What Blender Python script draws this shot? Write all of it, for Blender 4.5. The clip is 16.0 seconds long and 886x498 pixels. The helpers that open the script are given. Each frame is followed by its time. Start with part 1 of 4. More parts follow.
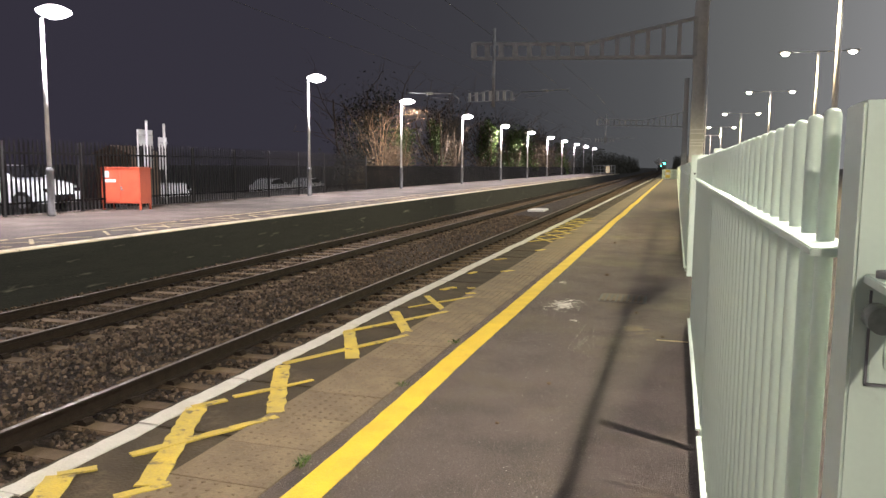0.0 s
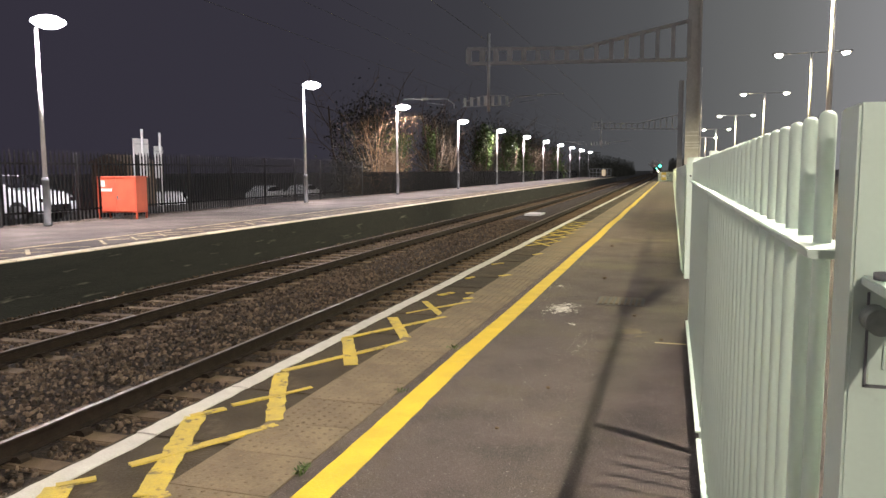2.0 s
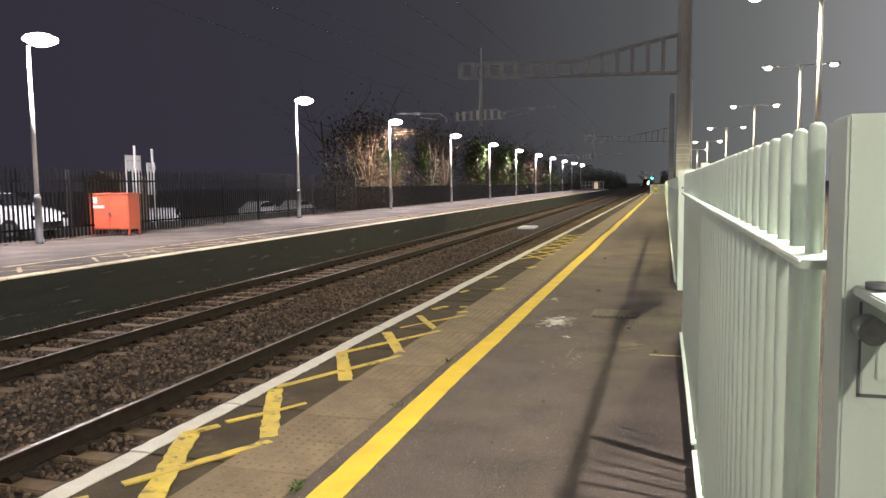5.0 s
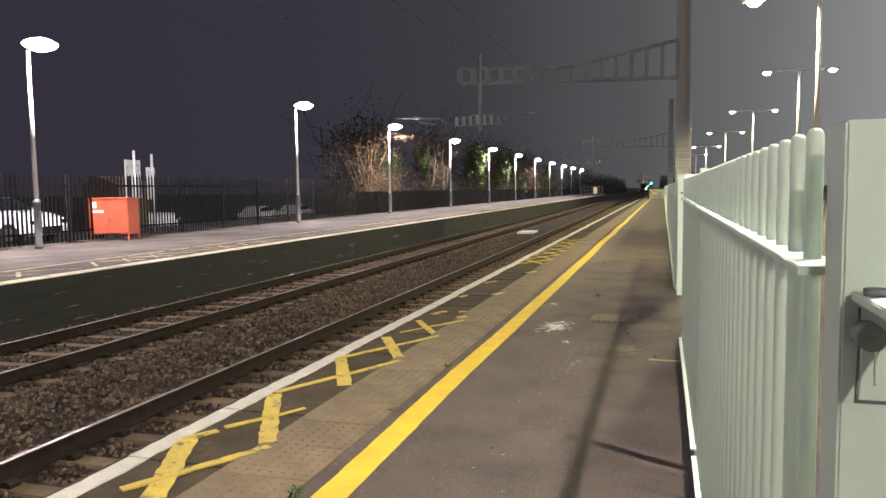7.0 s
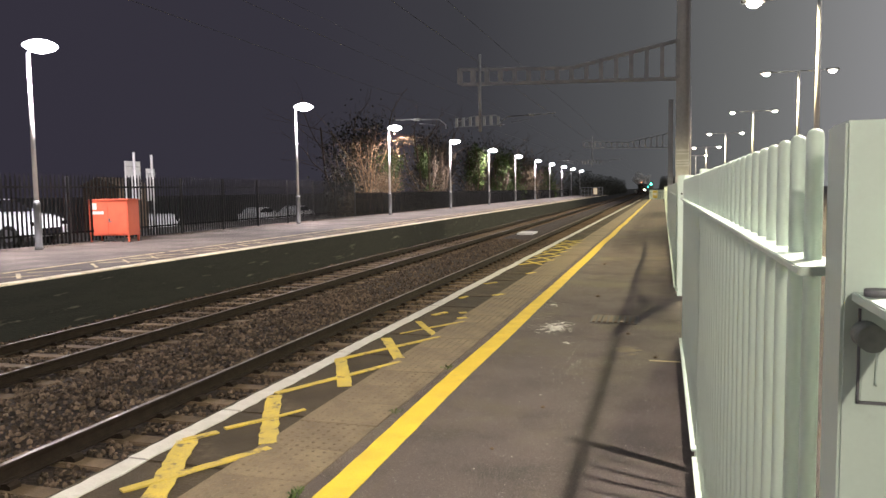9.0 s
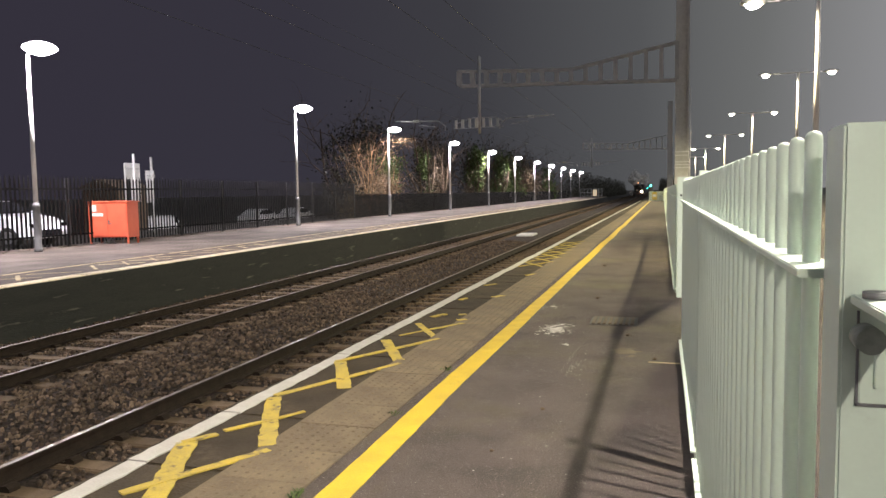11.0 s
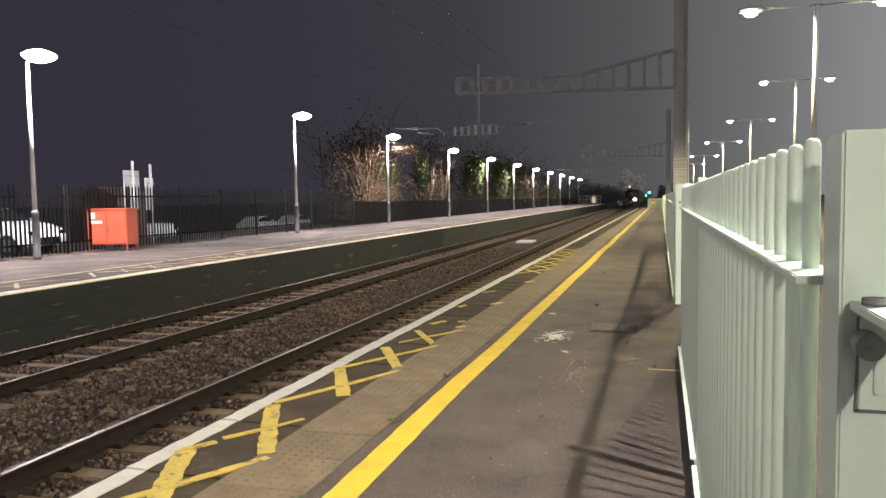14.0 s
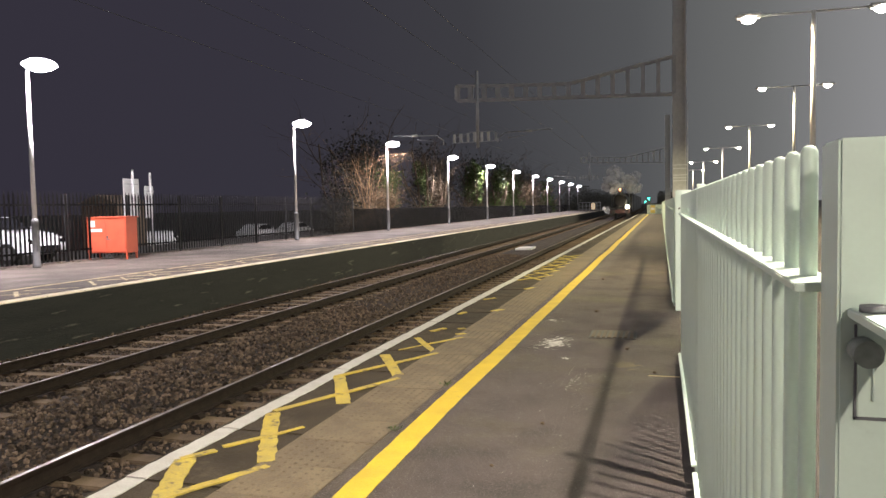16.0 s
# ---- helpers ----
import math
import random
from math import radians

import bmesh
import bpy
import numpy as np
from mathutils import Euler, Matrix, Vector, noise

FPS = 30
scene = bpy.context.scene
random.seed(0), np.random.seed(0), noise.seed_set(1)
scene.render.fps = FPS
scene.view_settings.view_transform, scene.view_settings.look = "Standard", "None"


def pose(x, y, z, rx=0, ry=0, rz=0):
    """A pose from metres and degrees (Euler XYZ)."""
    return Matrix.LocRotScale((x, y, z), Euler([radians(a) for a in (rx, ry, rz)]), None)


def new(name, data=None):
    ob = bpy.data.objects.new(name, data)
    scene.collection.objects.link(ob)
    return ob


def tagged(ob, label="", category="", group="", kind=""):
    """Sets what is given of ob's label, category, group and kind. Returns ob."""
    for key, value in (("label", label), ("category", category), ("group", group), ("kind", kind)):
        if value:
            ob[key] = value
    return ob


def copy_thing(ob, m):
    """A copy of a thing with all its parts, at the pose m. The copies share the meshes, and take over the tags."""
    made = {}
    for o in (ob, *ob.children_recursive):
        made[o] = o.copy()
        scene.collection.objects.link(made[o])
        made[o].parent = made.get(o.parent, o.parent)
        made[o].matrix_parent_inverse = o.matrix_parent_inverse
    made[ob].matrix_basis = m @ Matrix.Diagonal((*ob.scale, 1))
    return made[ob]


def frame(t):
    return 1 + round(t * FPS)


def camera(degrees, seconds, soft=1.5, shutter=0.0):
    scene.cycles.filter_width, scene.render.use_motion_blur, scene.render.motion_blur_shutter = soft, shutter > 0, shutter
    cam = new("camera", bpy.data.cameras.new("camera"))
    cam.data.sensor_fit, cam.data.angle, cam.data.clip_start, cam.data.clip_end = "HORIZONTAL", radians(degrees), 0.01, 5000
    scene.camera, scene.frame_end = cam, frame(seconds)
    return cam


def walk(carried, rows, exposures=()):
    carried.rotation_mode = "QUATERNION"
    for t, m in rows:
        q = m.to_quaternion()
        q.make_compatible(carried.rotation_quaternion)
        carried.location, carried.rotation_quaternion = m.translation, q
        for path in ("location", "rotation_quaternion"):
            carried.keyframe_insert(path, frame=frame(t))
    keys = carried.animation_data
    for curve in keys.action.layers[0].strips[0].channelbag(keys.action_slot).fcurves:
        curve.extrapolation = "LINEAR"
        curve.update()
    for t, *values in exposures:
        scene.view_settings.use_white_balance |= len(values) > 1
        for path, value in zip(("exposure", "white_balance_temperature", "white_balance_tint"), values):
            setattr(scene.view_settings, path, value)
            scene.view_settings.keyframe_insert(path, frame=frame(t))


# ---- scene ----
cam = camera(62.19, 16.0)
walk(cam, [
    (0, pose(-0.000, 0.002, 1.437, 83.559, -0.353, 17.511)),
    (0.5, pose(-0.001, 0.000, 1.437, 83.570, -0.210, 17.430)),
    (1, pose(-0.001, 0.000, 1.437, 83.625, -0.047, 17.362)),
    (1.5, pose(-0.001, 0.001, 1.438, 83.759, 0.149, 17.299)),
    (2, pose(-0.001, 0.001, 1.439, 83.959, 0.330, 17.214)),
    (2.5, pose(-0.001, 0.000, 1.440, 84.155, 0.468, 17.091)),
    (3, pose(-0.001, 0.000, 1.440, 84.326, 0.576, 16.967)),
    (3.5, pose(-0.001, -0.000, 1.439, 84.499, 0.675, 16.870)),
    (4, pose(-0.001, -0.001, 1.439, 84.675, 0.764, 16.775)),
    (6.5, pose(-0.001, -0.001, 1.439, 85.403, 0.768, 16.632)),
    (7, pose(-0.000, -0.000, 1.440, 85.414, 0.775, 16.625)),
    (7.5, pose(0.000, -0.000, 1.440, 85.433, 0.784, 16.622)),
    (8, pose(0.000, 0.001, 1.440, 85.462, 0.793, 16.624)),
    (8.5, pose(0.000, 0.001, 1.440, 85.479, 0.812, 16.626)),
    (9, pose(0.000, 0.001, 1.440, 85.491, 0.837, 16.624)),
    (11.5, pose(0.001, 0.001, 1.441, 85.701, 0.887, 16.561)),
    (12, pose(0.000, -0.001, 1.441, 85.802, 0.909, 16.524)),
    (12.5, pose(0.000, -0.002, 1.441, 85.888, 0.918, 16.508)),
    (13, pose(0.000, -0.002, 1.442, 85.965, 0.916, 16.504)),
    (13.5, pose(0.000, -0.002, 1.442, 86.057, 0.913, 16.506)),
    (14, pose(0.000, -0.002, 1.441, 86.172, 0.919, 16.507)),
    (14.5, pose(0.001, -0.003, 1.442, 86.309, 0.949, 16.509)),
    (15, pose(0.001, -0.003, 1.442, 86.448, 0.997, 16.508)),
    (15.5, pose(0.001, -0.003, 1.443, 86.582, 1.048, 16.497)),
    (16, pose(0.002, -0.003, 1.443, 86.711, 1.124, 16.480)),
])

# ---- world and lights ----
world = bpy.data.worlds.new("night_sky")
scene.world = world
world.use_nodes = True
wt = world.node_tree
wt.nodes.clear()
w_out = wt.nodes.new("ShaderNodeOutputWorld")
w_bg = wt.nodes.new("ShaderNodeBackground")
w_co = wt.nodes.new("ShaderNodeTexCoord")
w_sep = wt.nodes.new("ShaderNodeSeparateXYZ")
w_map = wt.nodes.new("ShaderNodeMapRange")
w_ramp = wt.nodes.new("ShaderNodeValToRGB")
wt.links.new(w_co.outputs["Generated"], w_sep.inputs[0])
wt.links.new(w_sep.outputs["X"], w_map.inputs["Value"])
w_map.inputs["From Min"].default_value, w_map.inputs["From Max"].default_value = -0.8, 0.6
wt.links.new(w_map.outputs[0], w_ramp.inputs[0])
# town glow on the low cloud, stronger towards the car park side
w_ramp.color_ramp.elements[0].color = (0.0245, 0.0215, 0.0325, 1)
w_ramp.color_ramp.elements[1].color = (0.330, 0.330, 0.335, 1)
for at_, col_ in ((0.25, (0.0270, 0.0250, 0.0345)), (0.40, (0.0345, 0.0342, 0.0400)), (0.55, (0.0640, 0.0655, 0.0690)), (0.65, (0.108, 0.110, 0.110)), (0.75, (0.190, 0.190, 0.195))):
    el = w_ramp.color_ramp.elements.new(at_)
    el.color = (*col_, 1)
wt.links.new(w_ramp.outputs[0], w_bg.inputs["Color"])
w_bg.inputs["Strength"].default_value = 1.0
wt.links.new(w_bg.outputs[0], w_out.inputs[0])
scene.view_settings.exposure = 0.46

HEAD = 0.544                       # the tracks lie half a degree off the near platform
TR = pose(0, 0, 0, 0, 0, HEAD)
LAMP_Y = [-27.3, -12.8, 1.7, 16.15, 31.4, 43.9, 58.3, 72.9, 87.5, 102.5, 117.2, 133.0, 148.5, 166.0]
LAMP_X = -16.15
FAR_W, NEAR_W = 3000.0, 2100.0
COOL, WARM, AMBER = (1.0, 0.91, 0.97), (1.0, 0.89, 0.77), (1.0, 0.87, 0.52)


def lamp_light(name, place, watts, colour, size=0.12, spread=175):
    light = bpy.data.lights.new(name, "SPOT")
    light.energy, light.color, light.shadow_soft_size = watts, colour, size
    light.spot_size, light.spot_blend = radians(spread), 0.3      # hooded lanterns throw no light upwards
    ob = new(name, light)
    ob.matrix_world = pose(*place)
    return ob


for ly in LAMP_Y[:12]:
    p = TR @ Vector((LAMP_X + 0.42, ly, 5.22))
    lamp_light("platform_lamp_light", p, FAR_W, COOL, spread=170)
# double lanterns of the car park side: pole x, y, arm half width, head height
RIGHT_LAMPS = [(3.40, -8.6, 1.2, 5.08), (2.95, 2.95, 1.2, 5.08), (2.87, 16.0, 1.18, 5.08), (5.07, 32.0, 1.18, 5.90), (5.15, 48.0, 1.18, 5.92), (4.66, 62.0, 1.2, 5.62),
               (4.2, 80.0, 1.2, 5.5), (4.0, 100.0, 1.2, 5.5)]
for rx_, ry_, arm_, rz_ in RIGHT_LAMPS:
    close = ry_ < 10
    lamp_light("car_park_lamp_light", (rx_ - arm_, ry_, rz_ - 0.14), NEAR_W * (0.95 if ry_ < 0 else 1.10 if close else 1.05 if ry_ < 20 else 2.6), WARM if close else AMBER, 0.07)


# ---- materials ----
def material(name, base, second=None, rough=0.7, metal=0.0, scale=6.0, fine=60.0, bump=0.15, amount=0.5, stain=None, stain_scale=1.2, stain_cut=(0.55, 0.7), grain=0.6, stretch=None):
    m = bpy.data.materials.new(name)
    m.use_nodes = True
    nt = m.node_tree
    bsdf = nt.nodes["Principled BSDF"]
    co = nt.nodes.new("ShaderNodeTexCoord")
    n1 = nt.nodes.new("ShaderNodeTexNoise")
    n1.inputs["Scale"].default_value, n1.inputs["Detail"].default_value = scale, 5
    n2 = nt.nodes.new("ShaderNodeTexNoise")
    n2.inputs["Scale"].default_value, n2.inputs["Detail"].default_value = fine, 3
    vec = co.outputs["Object"]
    if stretch:
        mp = nt.nodes.new("ShaderNodeMapping")
        mp.inputs["Scale"].default_value = stretch
        nt.links.new(vec, mp.inputs["Vector"])
        vec = mp.outputs[0]
    for n in (n1, n2):
        nt.links.new(vec, n.inputs["Vector"])
    second = second or tuple(c * 0.7 for c in base)
    mix = nt.nodes.new("ShaderNodeMix")
    mix.data_type = "RGBA"
    mix.inputs["A"].default_value, mix.inputs["B"].default_value = (*base, 1), (*second, 1)
    add = nt.nodes.new("ShaderNodeMath")
    add.operation = "MULTIPLY_ADD"
    nt.links.new(n2.outputs[0], add.inputs[0])
    add.inputs[1].default_value = grain
    nt.links.new(n1.outputs[0], add.inputs[2])
    ramp = nt.nodes.new("ShaderNodeMapRange")
    ramp.inputs["From Min"].default_value, ramp.inputs["From Max"].default_value = 0.32 + grain * 0.5, 0.70 + grain * 0.5
    ramp.inputs["To Max"].default_value = amount * 2
    nt.links.new(add.outputs[0], ramp.inputs["Value"])
    nt.links.new(ramp.outputs[0], mix.inputs["Factor"])
    colour = mix.outputs["Result"]
    if stain:
        n3 = nt.nodes.new("ShaderNodeTexNoise")
        n3.inputs["Scale"].default_value, n3.inputs["Detail"].default_value, n3.inputs["Roughness"].default_value = stain_scale, 6, 0.65
        nt.links.new(vec, n3.inputs["Vector"])
        r3 = nt.nodes.new("ShaderNodeMapRange")
        r3.inputs["From Min"].default_value, r3.inputs["From Max"].default_value = stain_cut
        nt.links.new(n3.outputs[0], r3.inputs["Value"])
        mx = nt.nodes.new("ShaderNodeMix")
        mx.data_type = "RGBA"
        mx.inputs["B"].default_value = (*stain, 1)
        nt.links.new(colour, mx.inputs["A"])
        nt.links.new(r3.outputs[0], mx.inputs["Factor"])
        colour = mx.outputs["Result"]
    nt.links.new(colour, bsdf.inputs["Base Color"])
    bsdf.inputs["Roughness"].default_value, bsdf.inputs["Metallic"].default_value = rough, metal
    if bump:
        b = nt.nodes.new("ShaderNodeBump")
        b.inputs["Strength"].default_value, b.inputs["Distance"].default_value = bump, 0.02
        nt.links.new(n2.outputs[0], b.inputs["Height"])
        nt.links.new(b.outputs[0], bsdf.inputs["Normal"])
    return m


def random_tint(m, low=0.6, high=1.25, island=False):
    """Vary the colour from piece to piece."""
    nt = m.node_tree
    bsdf = nt.nodes["Principled BSDF"]
    src = bsdf.inputs["Base Color"].links[0].from_socket
    if island:
        rnd = nt.nodes.new("ShaderNodeNewGeometry").outputs["Random Per Island"]
    else:
        rnd = nt.nodes.new("ShaderNodeObjectInfo").outputs["Random"]
    mr = nt.nodes.new("ShaderNodeMapRange")
    mr.inputs["To Min"].default_value, mr.inputs["To Max"].default_value = low, high
    nt.links.new(rnd, mr.inputs["Value"])
    mul = nt.nodes.new("ShaderNodeVectorMath")
    mul.operation = "SCALE"
    nt.links.new(src, mul.inputs[0])
    nt.links.new(mr.outputs[0], mul.inputs["Scale"])
    nt.links.new(mul.outputs[0], bsdf.inputs["Base Color"])
    return m


def glow(name, colour, strength):
    m = bpy.data.materials.new(name)
    m.use_nodes = True
    bsdf = m.node_tree.nodes["Principled BSDF"]
    bsdf.inputs["Base Color"].default_value = (0.8, 0.8, 0.8, 1)
    bsdf.inputs["Emission Color"].default_value = (*colour, 1)
    bsdf.inputs["Emission Strength"].default_value = strength
    return m


def speckled(m, colour, scale, cut):
    """Small pale grit flecks."""
    nt = m.node_tree
    bsdf = nt.nodes["Principled BSDF"]
    src = bsdf.inputs["Base Color"].links[0].from_socket
    co = nt.nodes.new("ShaderNodeTexCoord")
    vo = nt.nodes.new("ShaderNodeTexVoronoi")
    vo.inputs["Scale"].default_value = scale
    nt.links.new(co.outputs["Object"], vo.inputs["Vector"])
    lt = nt.nodes.new("ShaderNodeMath")
    lt.operation = "LESS_THAN"
    lt.inputs[1].default_value = cut
    nt.links.new(vo.outputs["Distance"], lt.inputs[0])
    sep = nt.nodes.new("ShaderNodeSeparateColor")
    nt.links.new(vo.outputs["Color"], sep.inputs[0])
    gt = nt.nodes.new("ShaderNodeMath")
    gt.operation = "GREATER_THAN"
    gt.inputs[1].default_value = 0.72
    nt.links.new(sep.outputs[0], gt.inputs[0])
    mu = nt.nodes.new("ShaderNodeMath")
    mu.operation = "MULTIPLY"
    nt.links.new(lt.outputs[0], mu.inputs[0])
    nt.links.new(gt.outputs[0], mu.inputs[1])
    mx = nt.nodes.new("ShaderNodeMix")
    mx.data_type = "RGBA"
    mx.inputs["B"].default_value = (*colour, 1)
    nt.links.new(src, mx.inputs["A"])
    nt.links.new(mu.outputs[0], mx.inputs["Factor"])
    nt.links.new(mx.outputs["Result"], bsdf.inputs["Base Color"])
    return m


M_ASPHALT = speckled(material("asphalt", (0.030, 0.0230, 0.0205), (0.088, 0.068, 0.058), 0.82, scale=2.0, fine=150, bump=1.0, amount=0.8, grain=2.2,
                              stain=(0.110, 0.091, 0.045), stain_scale=0.6, stain_cut=(0.50, 0.78)), (0.42, 0.39, 0.34), 48, 0.11)
M_ASPHALT = speckled(speckled(M_ASPHALT, (0.30, 0.27, 0.23), 21, 0.06), (0.20, 0.175, 0.155), 125, 0.30)
M_ASPHALT_FAR = material("old_asphalt", (0.185, 0.150, 0.130), (0.10, 0.078, 0.066), 0.9, scale=0.9, fine=25, bump=0.6, amount=0.8, grain=1.2,
                         stain=(0.060, 0.045, 0.036), stain_scale=0.42, stain_cut=(0.44, 0.62))
M_COPING = random_tint(material("dark_edge_slab", (0.028, 0.022, 0.013), (0.052, 0.040, 0.025), 0.75, scale=3.5, fine=70, bump=0.4,
                                stain=(0.13, 0.105, 0.07), stain_scale=2.6, stain_cut=(0.58, 0.80)), 0.75, 1.25)
M_TAN = random_tint(material("tan_paving", (0.150, 0.113, 0.066), (0.095, 0.072, 0.044), 0.85, scale=4, fine=80, bump=0.35,
                             stain=(0.075, 0.058, 0.036), stain_scale=2.2, stain_cut=(0.48, 0.72)), 0.88, 1.12)
M_WHITE_LINE = material("white_line_paint", (0.46, 0.45, 0.41), (0.31, 0.29, 0.25), 0.7, scale=5, fine=90, bump=0.3, amount=0.35,
                        stain=(0.10, 0.09, 0.08), stain_scale=7, stain_cut=(0.62, 0.68))
M_YELLOW = material("yellow_line_paint", (0.56, 0.395, 0.022), (0.40, 0.285, 0.022), 0.65, scale=4, fine=120, bump=0.3, amount=0.45,
                    stain=(0.26, 0.21, 0.06), stain_scale=5, stain_cut=(0.62, 0.80))
M_YELLOW_OLD = material("worn_yellow_paint", (0.47, 0.35, 0.04), (0.32, 0.25, 0.06), 0.75, scale=6, fine=80, bump=0.35, amount=0.5,
                        stain=(0.12, 0.095, 0.05), stain_scale=9, stain_cut=(0.56, 0.66))
M_FADED = material("faded_line_paint", (0.62, 0.50, 0.27), (0.34, 0.27, 0.17), 0.85, scale=3, fine=30, amount=0.6)
M_MINT = material("mint_paint", (0.565, 0.665, 0.575), (0.52, 0.615, 0.53), 0.42, scale=3, fine=160, bump=0.012, amount=0.3,
                  stain=(0.40, 0.45, 0.38), stain_scale=5, stain_cut=(0.62, 0.85))
# near-black brick with paler streaks along its length
M_WALL_FAR = material("dark_brick_wall", (0.017, 0.018, 0.017), (0.009, 0.010, 0.010), 0.9, scale=1.5, fine=20, bump=0.6,
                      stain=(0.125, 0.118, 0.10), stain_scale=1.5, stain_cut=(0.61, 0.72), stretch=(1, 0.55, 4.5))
M_BALLAST = random_tint(material("ballast_stone", (0.096, 0.070, 0.050), (0.045, 0.034, 0.025), 0.9, scale=3, fine=40, bump=0.4), 0.35, 2.0, island=True)
M_BALLAST_BED = material("ballast_bed", (0.060, 0.046, 0.037), (0.028, 0.022, 0.019), 0.95, scale=22, fine=60, bump=1.0, amount=0.7)
M_RAIL = material("rusty_rail", (0.024, 0.017, 0.013), (0.014, 0.010, 0.008), 0.75, 0.2, scale=8, fine=90, bump=0.2)
M_RAIL_TOP = material("polished_rail_head", (0.20, 0.17, 0.15), (0.12, 0.10, 0.085), 0.46, 0.8, scale=8, fine=200, bump=0.02)
M_RAIL_DULL = material("dull_rail_head", (0.13, 0.10, 0.08), (0.08, 0.062, 0.05), 0.62, 0.5, scale=8, fine=200, bump=0.02)
M_SLEEPER = random_tint(material("concrete_sleeper", (0.150, 0.108, 0.068), (0.09, 0.066, 0.043), 0.9, scale=4, fine=70, bump=0.4), 0.75, 1.2)
M_CLIP = material("rusty_clip", (0.035, 0.026, 0.02), rough=0.8, metal=0.3)
M_BLACK_FENCE = material("black_fence_paint", (0.006, 0.006, 0.007), (0.010, 0.009, 0.009), 0.5, 0.0, scale=2, fine=60, bump=0.1)
for m_ in (M_RAIL, M_BALLAST, M_BALLAST_BED, M_SLEEPER, M_CLIP, M_COPING):
    m_.node_tree.nodes["Principled BSDF"].inputs["Specular IOR Level"].default_value = 0.15
M_BLACK_FENCE.node_tree.nodes["Principled BSDF"].inputs["Specular IOR Level"].default_value = 0.08
# a paler grey than M_STEEL, for the masts and the distant boom
M_STEEL_PALE = material("pale_grey_steel", (0.55, 0.55, 0.55), (0.45, 0.45, 0.45), 0.8, 0.0)
M_POLE = material("galvanised_pole", (0.72, 0.70, 0.68), (0.60, 0.58, 0.57), 0.5, 0.05, scale=3, fine=60, bump=0.05)
M_POLE_BASE = material("grey_pole_base", (0.16, 0.16, 0.165), (0.11, 0.11, 0.115), 0.6, scale=4, fine=60, bump=0.1)
M_RED = material("red_cabinet_paint", (0.62, 0.115, 0.058), (0.50, 0.085, 0.045), 0.5, scale=2.5, fine=60, bump=0.06, amount=0.4,
                 stain=(0.34, 0.09, 0.05), stain_scale=3, stain_cut=(0.62, 0.8))
M_LABEL = material("white_label", (0.75, 0.74, 0.70), rough=0.6, bump=0)
M_SIGN_BACK = material("sign_back", (0.60, 0.60, 0.60), (0.5, 0.5, 0.5), 0.5, 0.2, bump=0.03)
M_STEEL = material("galvanised_steel", (0.46, 0.46, 0.46), (0.34, 0.34, 0.35), 0.6, 0.3, scale=3, fine=50, bump=0.1)
M_INSULATOR = material("pale_insulator", (0.55, 0.55, 0.52), rough=0.35, bump=0)
M_WIRE = material("copper_wire", (0.16, 0.155, 0.15), rough=0.6, metal=0.5, bump=0)
M_CAR_WHITE = material("white_car_paint", (0.78, 0.78, 0.80), (0.72, 0.72, 0.75), 0.25, scale=1, fine=10, bump=0)
M_CAR_GLASS = material("dark_car_glass", (0.02, 0.02, 0.025), rough=0.1, bump=0)
M_TYRE = material("black_tyre", (0.02, 0.02, 0.02), rough=0.85)
M_RIM = material("alloy_rim", (0.3, 0.3, 0.32), rough=0.35, metal=0.8, bump=0)
M_BARK = material("dry_bark", (0.105, 0.072, 0.045), (0.06, 0.043, 0.03), 0.9, scale=8, fine=60, bump=0.5)
M_TWIG = random_tint(material("dry_twigs", (0.30, 0.185, 0.095), (0.17, 0.11, 0.06), 0.9, scale=8, fine=60, bump=0.2), 0.5, 1.2, island=True)
M_IVY = random_tint(material("ivy_leaf", (0.075, 0.105, 0.030), (0.05, 0.075, 0.025), 0.5, scale=8, fine=30, bump=0.1), 0.5, 1.4, island=True)
M_SCRUB = random_tint(material("dead_scrub", (0.12, 0.085, 0.050), (0.07, 0.055, 0.03), 0.9, scale=5, fine=30, bump=0.1), 0.4, 1.3, island=True)
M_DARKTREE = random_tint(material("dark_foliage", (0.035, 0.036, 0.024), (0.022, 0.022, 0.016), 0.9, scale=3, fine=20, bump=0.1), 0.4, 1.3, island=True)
# distant foliage, its colour lifted to imitate haze
M_WOODS_HAZED = random_tint(material("hazed_foliage", (0.11, 0.108, 0.085), (0.075, 0.073, 0.06), 0.9, scale=3, fine=20, bump=0.1), 0.6, 1.2, island=True)
M_GRIME = material("black_ironwork", (0.018, 0.018, 0.018), (0.03, 0.028, 0.026), 0.5, 0.3, scale=3, fine=40, bump=0.1)
M_DRAIN = material("cast_iron_grate", (0.13, 0.10, 0.07), (0.08, 0.06, 0.045), 0.6, 0.6, scale=8, fine=60, bump=0.3)
M_SPILL = material("spilt_white_paint", (0.55, 0.52, 0.47), (0.30, 0.28, 0.25), 0.8, scale=12, fine=80, bump=0.3)
M_EARTH = material("dark_earth", (0.022, 0.019, 0.018), (0.012, 0.011, 0.010), 0.95, scale=0.6, fine=9, bump=0.5)
M_LAMP_FAR = glow("cool_lantern_glass", (1.0, 0.95, 0.98), 60)
# emission on the closed lantern top imitates glare and lifts the gantry
M_LAMP_GLARE = glow("lantern_cap_glare", (1.0, 0.93, 0.97), 16)
M_LAMP_NEAR = glow("warm_lantern_glass", (1.0, 0.95, 0.78), 60)
M_GREEN = glow("green_signal_lens", (0.0, 0.75, 0.55), 9)
M_HEADLIGHT = glow("locomotive_headlight_glass", (1.0, 0.86, 0.62), 140)
